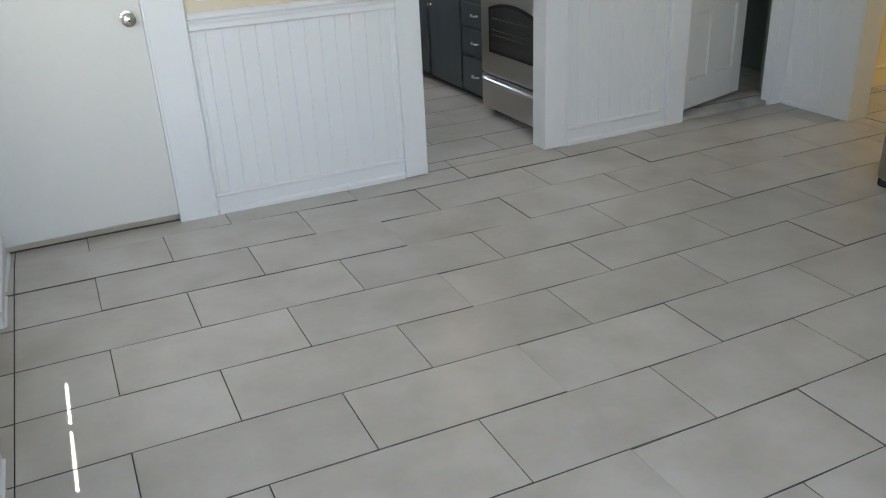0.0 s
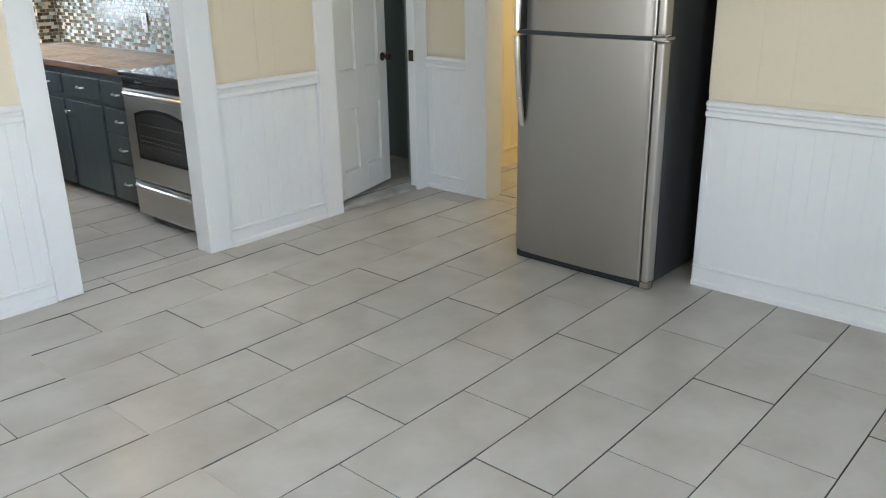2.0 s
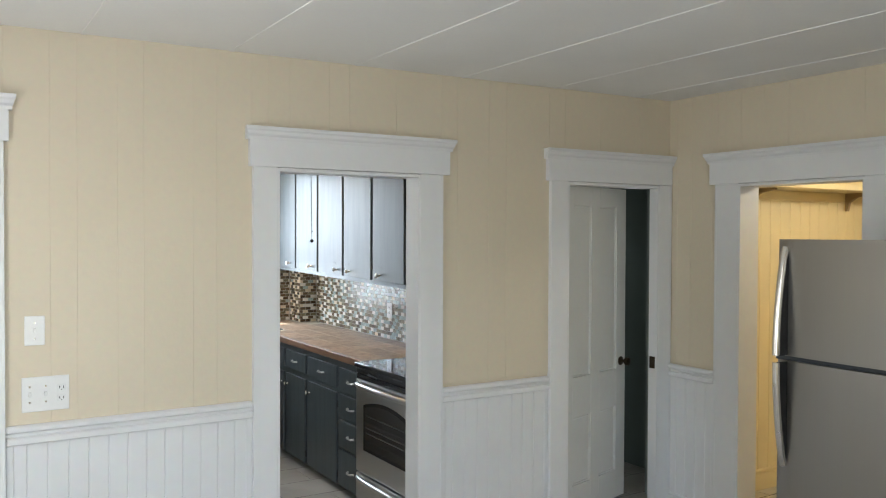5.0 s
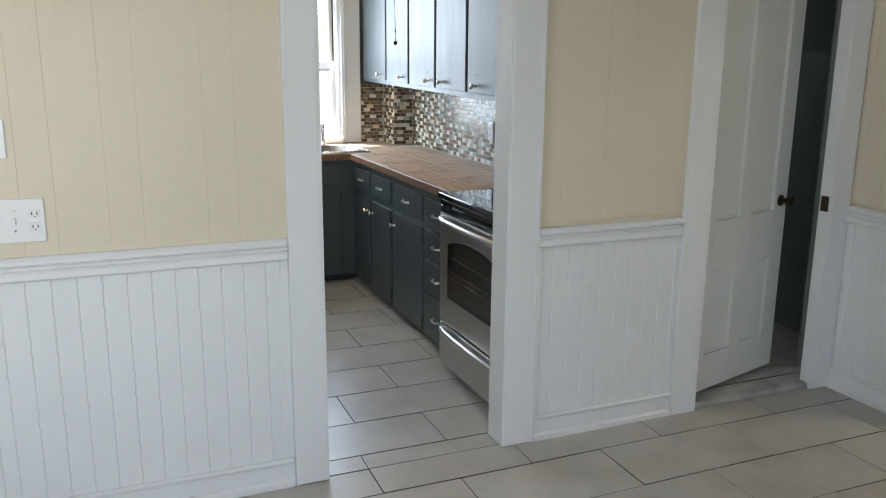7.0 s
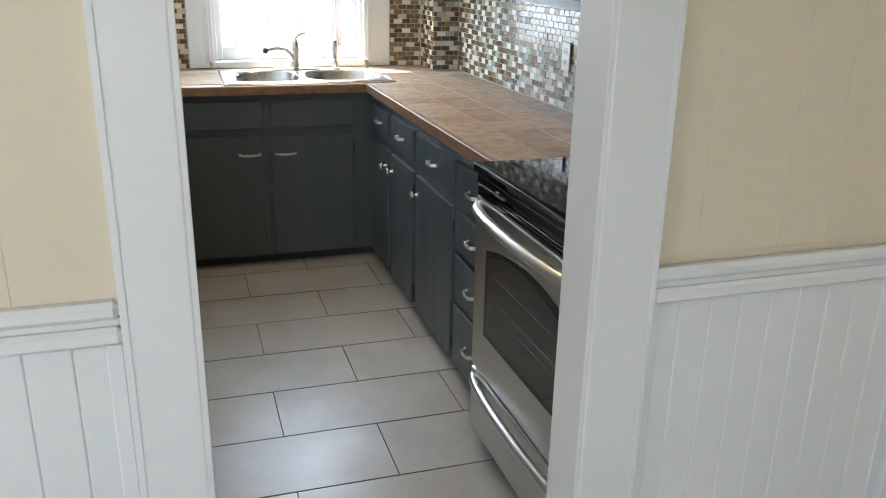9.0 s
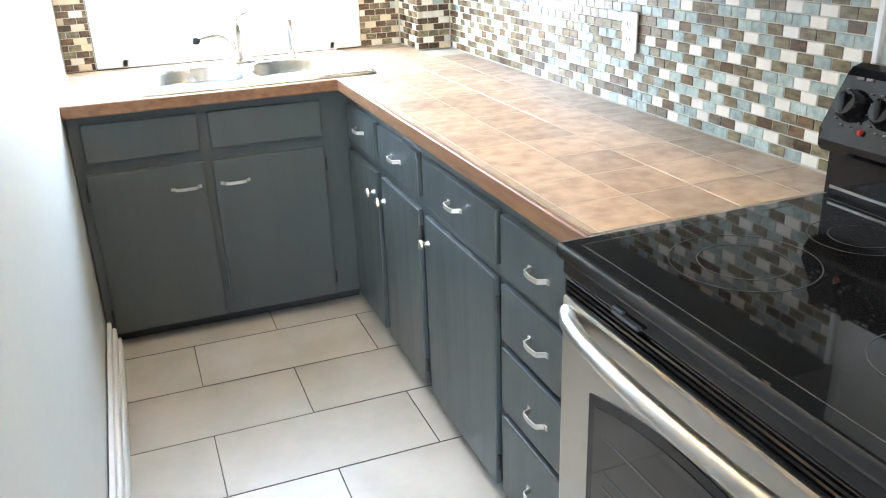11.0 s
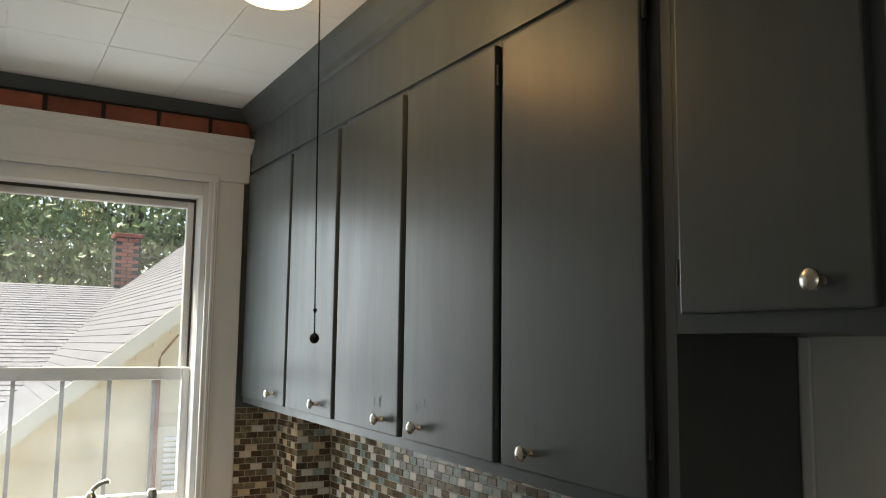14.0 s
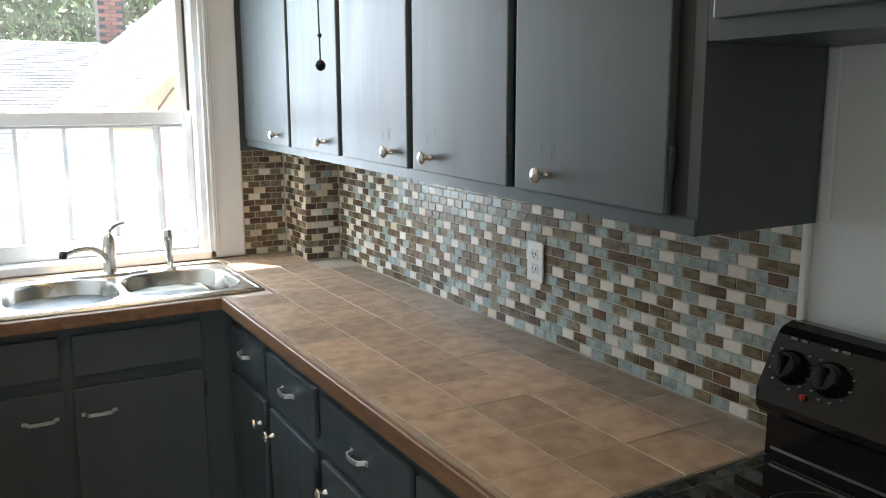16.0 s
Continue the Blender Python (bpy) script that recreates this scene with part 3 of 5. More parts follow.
solid("trim_crown_window", bm, CAB, "charcoal crown moulding over the window", "moulding")
prism(bm := bmesh.new(), [(2.874, 2.475), (2.860, 2.48), (2.852, 2.50), (2.822, 2.55), (2.815, KC - 0.001), (2.874, KC - 0.001)], "y", 3.98, KN - 0.056)
solid("trim_crown_cabinets", bm, CAB, "charcoal crown moulding over the cabinets", "moulding")
band = solid("trim_brick_band", boxed(KW, 2.87, KN - 0.008, KN - 0.001, 2.44, 2.53), MORTAR, "band of red bricks with black joints over the window", "brick band")
for r, (z0, z1) in enumerate(((2.455, 2.521),)):
    x = 1.665
    while x < 2.85:
        part("brick", boxed(x, min(x + 0.193, 2.868), KN - 0.02, KN - 0.008, z0, z1, 0.004), BRICK, band)
        x += 0.2085

win = thing("window_1", (2.3, 7.2, 0.91), "white double-hung kitchen window with casing, cords and clear panes", "window")
win["kind"] = "structure"
W0, W1 = 1.885, 2.715
for x0, x1 in ((1.77, W0 + 0.004), (W1 - 0.004, 2.852)):
    part("casing", boxed(x0, x1, KN - 0.02, KN, 0.899, 2.262, 0.003), WHITE, win)
for x0, x1 in ((W0 - 0.03, W0 + 0.012), (W1 - 0.012, W1 + 0.03)):
    part("casing_bead", boxed(x0, x1, KN - 0.032, KN - 0.02, 0.93, 2.255, 0.005, 2), WHITE, win)
    s = 1 if x0 < 2.3 else -1
    part("casing_groove", boxed(x0 + (0.012 if s > 0 else 0.018), x0 + (0.024 if s > 0 else 0.03), KN - 0.037, KN - 0.032, 0.93, 2.255, 0.002), WHITE, win)
part("head_bead", boxed(W0 - 0.03, W1 + 0.03, KN - 0.033, KN - 0.021, 2.25, 2.285, 0.005, 2), WHITE, win)
part("head_board", boxed(1.75, 2.872, KN - 0.025, KN, 2.262, 2.395, 0.003), WHITE, win)
bm = bmesh.new()
prism(bm, [(KN - 0.001, 2.39), (KN - 0.030, 2.39), (KN - 0.038, 2.402), (KN - 0.05, 2.41), (KN - 0.055, 2.425), (KN - 0.07, 2.432), (KN - 0.07, 2.446), (KN - 0.001, 2.446)], "x", 1.73, 2.885)
part("head_cap", bm, WHITE, win)
for x0, x1 in ((W0, W0 + 0.03), (W1 - 0.03, W1)):
    part("jamb", boxed(x0, x1, KN, 7.4, 0.93, 2.255, 0.002), WHITE, win)
part("head_jamb", boxed(W0 + 0.03, W1 - 0.03, KN, 7.4, 2.195, 2.255, 0.002), WHITE, win)
part("window_sill", boxed(W0 - 0.02, W1 + 0.02, KN - 0.02, 7.42, 0.897, 0.932, 0.004), WHITE, win)


def sash(nm, y, z0, z1, rb, rt):
    s = part(nm, boxed(W0 + 0.03, W0 + 0.062, y, y + 0.035, z0, z1, 0.003), WHITE, win)
    part("sash_stile", boxed(W1 - 0.062, W1 - 0.03, y, y + 0.035, z0, z1, 0.003), WHITE, s)
    part("sash_rail", boxed(W0 + 0.062, W1 - 0.062, y, y + 0.035, z0, z0 + rb, 0.003), WHITE, s)
    part("sash_rail", boxed(W0 + 0.062, W1 - 0.062, y, y + 0.035, z1 - rt, z1, 0.003), WHITE, s)
    g = part("pane", boxed(W0 + 0.060, W1 - 0.060, y + 0.015, y + 0.019, z0 + rb - 0.002, z1 - rt + 0.002), GLASS, s)
    g.visible_shadow = False


# dark strips painting in the shade between sash and jamb
part("weatherstrip", boxed(W1 - 0.037, W1 - 0.030, 7.288, 7.299, 1.494, 2.195), SHADOW_LINE, win, "dark strip for the shaded gap beside the upper sash")
part("weatherstrip", boxed(W0 + 0.030, W0 + 0.037, 7.288, 7.299, 1.494, 2.195), SHADOW_LINE, win, "dark strip for the shaded gap beside the upper sash")
part("weatherstrip", boxed(W0 + 0.037, W1 - 0.037, 7.288, 7.299, 2.184, 2.195), SHADOW_LINE, win, "dark strip for the shaded gap over the upper sash")
sash("upper_sash", 7.30, 1.44, 2.195, 0.05, 0.038)
sash("lower_sash", 7.255, 0.932, 1.493, 0.065, 0.052)

part("panel_seam", boxed(KE - 0.010, KE, 4.724, 4.747, 1.312, 1.612, 0.003), GREYWALL, wall_kitchen_east)
# unseen blind in the side window, its gap and bar added to shape the sun streak
blind = tagged(thing("streak_blind", (WW - 0.02, 2.615, 0.95), "unseen opaque blind, added to narrow the sun to a floor streak", "blind"), kind="structure")
part("cloth", boxed(WW - 0.012, WW - 0.008, 2.34, 3.10, 0.722, 2.099), BEIGE, blind)
part("middle_bar", boxed(WW - 0.014, WW - 0.006, 2.64, 2.67, 0.661, 0.721), BEIGE, blind)

# ---- the fridge ----
FX, F0, F1, FT = 3.40, 1.787, 2.575, 1.638
fridge = thing("refrigerator", (3.85, (F0 + F1) / 2, 0), "stainless steel top-freezer refrigerator with dark grey sides", "refrigerator")
part("body", boxed(FX + 0.075, 4.15, F0 + 0.004, F1 - 0.004, 0.03, FT - 0.012, 0.006, 2), FRIDGE_SIDE, fridge, "dark grey textured cabinet")


def fridge_door(nm, z0, z1):
    bm = bmesh.new()
    n, pts = 16, []
    for i in range(n + 1):
        u = i / n
        pts.append((FX + 0.016 * (2 * u - 1) ** 2 + (0.03 if i in (0, n) else 0), F0 + 0.002 + (F1 - F0 - 0.004) * u))
    pts += [(FX + 0.066, F1 - 0.002), (FX + 0.066, F0 + 0.002)]
    prism(bm, pts, "z", z0, z1)
    return part(nm, bm, FRIDGE_STEEL, fridge, "brushed stainless door", True)


low = fridge_door("fridge_door", 0.044, 1.136)
top = fridge_door("freezer_door", 1.156, FT)
for d, z0, z1 in ((low, 0.044, 1.136), (top, 1.156, FT)):
    part("gasket", boxed(FX + 0.066, FX + 0.076, F0 + 0.02, F1 - 0.02, z0 + 0.01, z1 - 0.01), DARK_RUBBER, d)
    part("edge_strip", boxed(FX - 0.002, FX + 0.060, F0 - 0.003, F0 + 0.036, z0 + 0.004, z1 - 0.002, 0.014, 4), STEEL, d, "polished metal edge strip")
    part("edge_ridge", boxed(FX - 0.004, FX + 0.030, F0 + 0.040, F0 + 0.053, z0 + 0.004, z1 - 0.002, 0.005, 3), STEEL, d, "bright raised ridge")
part("kick_grille", boxed(FX + 0.036, FX + 0.074, F0 + 0.008, F1 - 0.02, 0.0, 0.043, 0.003), BLACK, fridge, "dark plastic kick grille")
for y in (F0 + 0.05, F1 - 0.05):
    part("foot", cyl(bmesh.new(), (FX + 0.06, y, -0.011), (FX + 0.06, y, 0.006), 0.018, n=14), DARK_RUBBER, fridge)
part("divider", boxed(FX + 0.02, FX + 0.07, F0 + 0.01, F1 - 0.01, 1.137, 1.155), DARK_RUBBER, fridge, "dark gap between the doors")


for d, z0, z1 in ((low, 0.70, 1.132), (top, 1.160, 1.605)):
    hy = F1 - 0.060
    bow = lambda z: FX + 0.008 - 0.056 * math.sin(math.pi * (z - 0.70) / 0.905) ** 0.75
    zs = [z0 + (z1 - z0) * i / 12 for i in range(13)]
    h = part("handle", sweep(bmesh.new(), [(bow(z), hy, z) for z in zs], 0.015, 10, 0.9), CHROME, d, "curved chrome bar handle", True)
    part("grip_back", prism(bmesh.new(), [(FX + 0.010, z0)] + [(bow(z) + 0.004, z) for z in zs] + [(FX + 0.010, z1)], "y", hy - 0.013, hy + 0.002), BLACK, h, "black inner face of the handle")
badge = part("name_plate", boxed(FX - 0.003, FX + 0.010, F0 + 0.082, F0 + 0.152, 1.533, 1.570, 0.003), BADGE, top, "small dark metal badge")
part("badge_bar", boxed(FX - 0.0045, FX - 0.0025, F0 + 0.086, F0 + 0.148, 1.548, 1.558), CHROME, badge, "pale bar across the badge")
part("hinge_cover", boxed(FX + 0.02, FX + 0.13, F0 + 0.004, F0 + 0.07, FT - 0.011, FT + 0.014, 0.005, 2), FRIDGE_SIDE, fridge)
part("middle_hinge", boxed(FX + 0.005, FX + 0.09, F0 - 0.004, F0 + 0.06, 1.139, 1.153, 0.002), CHROME, fridge)
part("tag", boxed(FX + 0.11, FX + 0.165, F0 + 0.0005, F0 + 0.0036, 1.545, 1.61), PLASTIC_W, fridge, "white paper label")
part("tag_print", boxed(FX + 0.118, FX + 0.157, F0 - 0.0004, F0 + 0.0004, 1.557, 1.571), FRIDGE_SIDE, fridge, "grey printed lines")
gr = part("grille", boxed(FX + 0.03, FX + 0.05, F0 + 0.04, F1 - 0.02, 0.008, 0.040), BLACK, fridge, "black toe grille")
for k in range(4):
    part("slat", boxed(FX + 0.024, FX + 0.031, F0 + 0.05, F1 - 0.03, 0.012 + 0.007 * k, 0.015 + 0.007 * k), DARK_RUBBER, gr)
for y in (F0 + 0.03, F1 - 0.05):
    part("foot", cyl(bmesh.new(), (FX + 0.06, y, 0), (FX + 0.06, y, 0.031), 0.018), CHROME, fridge)
    part("foot", cyl(bmesh.new(), (4.10, y, 0), (4.10, y, 0.031), 0.018), DARK_RUBBER, fridge)
part("toe_bracket", boxed(FX + 0.018, FX + 0.06, F0 + 0.005, F0 + 0.05, 0.006, 0.04, 0.003), CHROME, fridge)

# ---- switches and outlets ----
def plate(name, P3, u0, u1, z0, z1, kinds, label):
    t = thing(name, P3((u0 + u1) / 2, 0, z0), label, "switch" if "switch" in name else "outlet")

    def slab(nm, a, b, d0, d1, c, d, m, bev=0.0, par=None):
        p, q = Vector(P3(a, d0, c)), Vector(P3(b, d1, d))
        return part(nm, boxed(min(p.x, q.x), max(p.x, q.x), min(p.y, q.y), max(p.y, q.y), c, d, bev), m, par or t)
    slab("plate", u0, u1, 0.0, 0.006, z0, z1, PLASTIC_W, 0.002)
    w = (u1 - u0) / len(kinds)
    for i, k in enumerate(kinds):
        c, zc = u0 + w * (i + 0.5), (z0 + z1) / 2
        if k == "toggle":
            slab("toggle", c - 0.005, c + 0.005, 0.005, 0.016, zc - 0.008, zc + 0.010, PLASTIC_W, 0.002)
            for s in (-0.03, 0.03):
                slab("screw", c - 0.003, c + 0.003, 0.005, 0.0075, zc + s - 0.003, zc + s + 0.003, CHROME)
        else:
            for s in (-0.02, 0.02):
                r = slab("socket", c - 0.016, c + 0.016, 0.005, 0.008, zc + s - 0.013, zc + s + 0.013, PLASTIC_W, 0.002)
                for e in (-0.007, 0.007):
                    slab("slot", c + e - 0.0015, c + e + 0.0015, 0.0078, 0.0088, zc + s - 0.004, zc + s + 0.006, DARK_RUBBER, 0, r)
                slab("slot", c - 0.002, c + 0.002, 0.0078, 0.0088, zc + s - 0.010, zc + s - 0.006, DARK_RUBBER, 0, r)
    return t


PLANK = lambda u, d, z: (u, NW - 0.008 - d, z)
plate("light_switch", PLANK, 0.699, 0.770, 1.222, 1.335, ["toggle"], "white single toggle switch plate on the beige wall")
plate("switch_and_outlet", PLANK, 0.688, 0.855, 0.966, 1.10, ["toggle", "toggle", "socket"], "white wide plate with two toggles and one socket")

# ---- kitchen cabinets ----
def face_map(side):
    """(u, depth out of the face, z) to a place, for the east run (facing -x) and the sink run (facing -y)."""
    return (lambda u, d, z: (2.610 - d, u, z)) if side == "east" else (lambda u, d, z: (u, 6.52 - d, z))


def slab_on(P3, nm, u0, u1, d0, d1, z0, z1, m, parent, bev=0.0, seg=1, label=""):
    p, q = Vector(P3(u0, d0, z0)), Vector(P3(u1, d1, z1))
    return part(nm, boxed(min(p.x, q.x), max(p.x, q.x), min(p.y, q.y), max(p.y, q.y), z0, z1, bev, seg), m, parent, label)


def pull_on(P3, u, d, z, parent, w=0.092, bow=0.024):
    """A flat strap pull: two feet, two slanting legs and a slightly bowed grip."""
    bm = bmesh.new()
    h, q = w / 2, 0.0035
    outer = [(-h, 0), (-h, q), (-h + 0.009, q), (-h + 0.016, bow * 0.86), (-h + 0.024, bow * 0.97), (0, bow * 1.06),
             (h - 0.024, bow * 0.97), (h - 0.016, bow * 0.86), (h - 0.009, q), (h, q), (h, 0)]
    inner = [(h - 0.012, 0), (h - 0.020, bow * 0.80), (h - 0.027, bow * 0.85), (0, bow * 0.93), (-h + 0.027, bow * 0.85), (-h + 0.020, bow * 0.80), (-h + 0.012, 0)]
    prof = outer + inner
    sides = [[bm.verts.new(P3(u + a, d + b, z + s)) for a, b in prof] for s in (-0.0055, 0.0055)]
    n = len(prof)
    for i in range(n):
        bm.faces.new((sides[0][i], sides[0][(i + 1) % n], sides[1][(i + 1) % n], sides[1][i]))
    for f in sides:
        bmesh.ops.triangulate(bm, faces=[bm.faces.new(f)])
    return part("pull", bm, PULL, parent, "brushed nickel strap pull")


def knob_on(P3, u, d, z, parent, r=0.016):
    o, e = Vector(P3(u, d, z)), Vector(P3(u, d + 1, z))
    bm = lathe(bmesh.new(), o, e - o, [(0, r * 0.55), (0.003, r * 0.5), (0.006, r * 0.36), (0.016, r * 0.36), (0.019, r * 0.8), (0.023, r), (0.028, r * 0.94), (0.032, r * 0.6), (0.0335, r * 0.1)], 16)
    return part("knob", bm, CHROME, parent, "brushed nickel round knob", True)


def hinge_on(P3, u, d, z, parent):
    o = Vector(P3(u, d, z))
    return part("hinge", cyl(bmesh.new(), o - Vector((0, 0, 0.022)), o + Vector((0, 0, 0.022)), 0.005, n=8), CAB_DARK, parent)


def base_unit(side, u0, u1, rows, label, d_in=0.53):
    """A base cabinet: carcass, toe kick and fronts. rows: (kind, u0, u1, z0, z1, fitting's place)."""
    P3 = face_map(side)
    t = thing("base_cabinet", P3((u0 + u1) / 2, -0.2, 0), label, "cabinet", "base cabinets")
    slab_on(P3, "body", u0, u1, -d_in, 0, 0.05, 0.851, CAB, t)
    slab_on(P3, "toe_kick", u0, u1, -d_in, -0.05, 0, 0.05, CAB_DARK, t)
    for kind, a, b, z0, z1, f in rows:
        fr = slab_on(P3, "drawer" if kind in ("drawer", "blank") else "cabinet_door", a, b, 0.0005, 0.019, z0, z1, CAB, t, 0.005, 2)
        if kind == "drawer":
            pull_on(P3, (a + b) / 2, 0.019, (z0 + z1) / 2, fr)
        elif kind == "door_knob":
            knob_on(P3, f, 0.019, z1 - 0.075, fr)
            h = a - 0.004 if abs(f - b) < abs(f - a) else b + 0.004
            for zz in (z0 + 0.07, z1 - 0.07):
                hinge_on(P3, h, 0.012, zz, fr)
        elif kind == "door_pull":
            pull_on(P3, f, 0.019, z1 - 0.085, fr, 0.105, 0.024)
            h = a - 0.004 if abs(f - b) < abs(f - a) else b + 0.004
            for zz in (z0 + 0.07, z1 - 0.07):
                hinge_on(P3, h, 0.012, zz, fr)
    return t


base_unit("east", 6.115, 6.518, [("drawer", 6.135, 6.475, 0.675, 0.803, 0), ("door_knob", 6.145, 6.490, 0.05, 0.632, 6.175)], "charcoal base cabinet with a drawer over one door, in the corner")
base_unit("east", 5.70, 6.115, [("drawer", 5.722, 6.10, 0.672, 0.803, 0), ("door_knob", 5.728, 6.09, 0.05, 0.632, 6.06)], "charcoal base cabinet with a drawer over one door")
base_unit("east", 5.178, 5.70, [("drawer", 5.192, 5.675, 0.665, 0.802, 0), ("door_knob", 5.198, 5.677, 0.045, 0.632, 5.645)], "wide charcoal base cabinet with a drawer over one door")
base_unit("east", 4.765, 5.178, [("drawer", 4.785, 5.163, z0, z1, 0) for z0, z1 in ((0.655, 0.801), (0.49, 0.632), (0.30, 0.467), (0.05, 0.280))], "charcoal base cabinet with four stacked drawers beside the stove")
base_unit("sink", 1.66, 2.609, [("blank", 1.700, 2.072, 0.689, 0.820, 0), ("blank", 2.108, 2.503, 0.689, 0.820, 0), ("door_pull", 1.690, 2.076, 0.055, 0.650, 2.004), ("door_pull", 2.102, 2.503, 0.055, 0.650, 2.173)],
          "charcoal sink base cabinet with two doors under blank fronts")

settle[0] = lambda p: min(p.z + 0.018 * (p.y - 5.9), KC + 0.05)
UP = lambda u, d, z: (2.885 - d, u, z)
upper = thing("wall_cabinet", (3.0, 5.9, 1.33), "long charcoal wall cabinet with five tall doors, brushmarked paint", "cabinet", "wall cabinets")
slab_on(UP, "body", 4.748, 7.155, -0.295, 0, 1.33, KC + 0.03, CAB, upper)
slab_on(UP, "bottom_rail", 4.748, 7.155, 0.0002, 0.006, 1.33, 1.357, CAB, upper)
slab_on(UP, "top_panel", 4.748, 7.155, 0.0002, 0.010, 2.29, 2.56, CAB, upper)
for a, b, k in ((6.615, 7.135, 6.735), (6.168, 6.590, 6.285), (5.713, 6.138, 5.805), (5.260, 5.683, 5.592), (4.802, 5.230, 5.125)):
    d = slab_on(UP, "cabinet_door", a, b, 0.001, 0.019, 1.357, 2.272, CAB, upper, 0.004, 2)
    knob_on(UP, k, 0.019, 1.395, d)
    h = a - 0.006 if abs(k - b) < abs(k - a) else b + 0.006
    for zz in (1.45, 2.2):
        hinge_on(UP, h, 0.012, zz, d)
    if k < 6.0:
        rr = random.Random(int(k * 100))
        for _ in range(3):
            u, z0 = k + rr.uniform(-0.03, 0.05), 1.40 + rr.uniform(0.015, 0.05)
            part("paint_drip", sweep(bmesh.new(), [UP(u, 0.0186, z0), UP(u + rr.uniform(-0.004, 0.004), 0.0188, z0 + rr.uniform(0.008, 0.02)), UP(u + rr.uniform(-0.006, 0.006), 0.0186, z0 + rr.uniform(0.02, 0.035))], 0.0009, 6), CAB, d, "raised drip of dried paint", True)
    # dark strip painted in for the shaded gap beside each door
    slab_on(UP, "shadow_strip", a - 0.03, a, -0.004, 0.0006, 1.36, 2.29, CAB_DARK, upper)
settle[0] = None
over = thing("wall_cabinet", (3.0, 4.36, 1.63), "short charcoal wall cabinet over the stove with two doors", "cabinet", "wall cabinets")
slab_on(UP, "body", 3.985, 4.747, -0.295, 0, 1.613, KC - 0.002, CAB, over)
for a, b, k in ((4.395, 4.722, 4.468), (4.01, 4.365, 4.30)):
    d = slab_on(UP, "cabinet_door", a, b, 0.001, 0.019, 1.643, 2.40, CAB, over, 0.004, 2)
    knob_on(UP, k, 0.019, 1.68, d)
    h = b + 0.006 if abs(k - a) < abs(k - b) else a - 0.006
    for zz in (1.71, 2.3):
        hinge_on(UP, h, 0.012, zz, d)

# ---- worktop ----
CT = 0.895
top_t = thing("worktop", (2.9, 5.8, 0.84), "L-shaped worktop of brown square tiles with a stained wood edge", "worktop")
bm = bmesh.new()
box(bm, 2.5787, KE, 4.757, 6.486, 0.8515, CT - 0.003)
box(bm, 2.700, KE, 6.486, KN, 0.8515, CT - 0.003)
box(bm, KW, 2.700, 7.03, KN, 0.8515, CT - 0.003)
box(bm, KW, 2.700, 6.486, 6.535, 0.8515, CT - 0.003)
box(bm, KW, 1.93, 6.535, 7.03, 0.8515, CT - 0.003)
part("bed", bm, COUNTER_GROUT, top_t)
part("wood_edge", boxed(2.566, 2.5785, 4.757, 6.474, 0.851, CT - 0.002, 0.004, 3), WOOD_EDGE, top_t, "reddish stained wood edge")
part("wood_edge", boxed(KW, 2.577, 6.4745, 6.4855, 0.851, CT - 0.003, 0.004, 2), WOOD_EDGE, top_t, "reddish stained wood edge")

# ---- sink ----
def bowl(bm, x0, x1, y0, y1, z, depth, n=8, r=0.09):
    """A pressed bowl with round corners, open at the top."""
    def ring(inset, zz, rr):
        pts = []
        for cx, cy, a0 in ((x1 - inset - rr, y1 - inset - rr, 0), (x0 + inset + rr, y1 - inset - rr, 90), (x0 + inset + rr, y0 + inset + rr, 180), (x1 - inset - rr, y0 + inset + rr, 270)):
            for k in range(n + 1):
                t = radians(a0 + 90 * k / n)
                pts.append(bm.verts.new((cx + rr * math.cos(t), cy + rr * math.sin(t), zz)))
        return pts
    rings = [ring(0, z, r), ring(0.006, z - 0.012, r), ring(0.015, z - depth * 0.8, r), ring(0.05, z - depth, r * 0.7)]
    for a, b in zip(rings, rings[1:]):
        for i in range(len(a)):
            bm.faces.new((a[i], a[(i + 1) % len(a)], b[(i + 1) % len(b)], b[i]))
    bm.faces.new(rings[-1])
    return rings[0]


sink = thing("sink", (2.31, 6.8, 0.9), "double-bowl stainless steel drop-in sink", "sink")
SX0, SX1, SY0, SY1 = 1.91, 2.72, 6.502, 7.055
bm = bmesh.new()
zr = CT + 0.007
holes = [bowl(bm, 1.935, 2.285, 6.55, 6.972, zr, 0.17, r=0.14), bowl(bm, 2.308, 2.685, 6.55, 6.972, zr, 0.17, r=0.14)]
outer = [bm.verts.new(p) for p in ((SX0, SY0, zr), (SX1, SY0, zr), (SX1, SY1, zr), (SX0, SY1, zr))]
es = [bm.edges.new((outer[i], outer[(i + 1) % 4])) for i in range(4)]
for h in holes:
    es += [bm.edges.get((h[i], h[(i + 1) % len(h)])) for i in range(len(h))]
bmesh.ops.triangle_fill(bm, use_beauty=True, use_dissolve=False, edges=es)
lowr = [bm.verts.new((x + s * 0.004, y + q * 0.004, CT + 0.0005)) for (x, y, s, q) in ((SX0, SY0, -1, -1), (SX1, SY0, 1, -1), (SX1, SY1, 1, 1), (SX0, SY1, -1, 1))]
for i in range(4):
    bm.faces.new((outer[i], outer[(i + 1) % 4], lowr[(i + 1) % 4], lowr[i]))
part("basin", bm, SINK_STEEL, sink, "", True)
part("rim_bead", sweep(bmesh.new(), [(SX0 + 0.012, SY0 + 0.012, zr), (SX1 - 0.012, SY0 + 0.012, zr), (SX1 - 0.012, SY1 - 0.012, zr), (SX0 + 0.012, SY1 - 0.012, zr)], 0.003, 6), SINK_STEEL, sink)
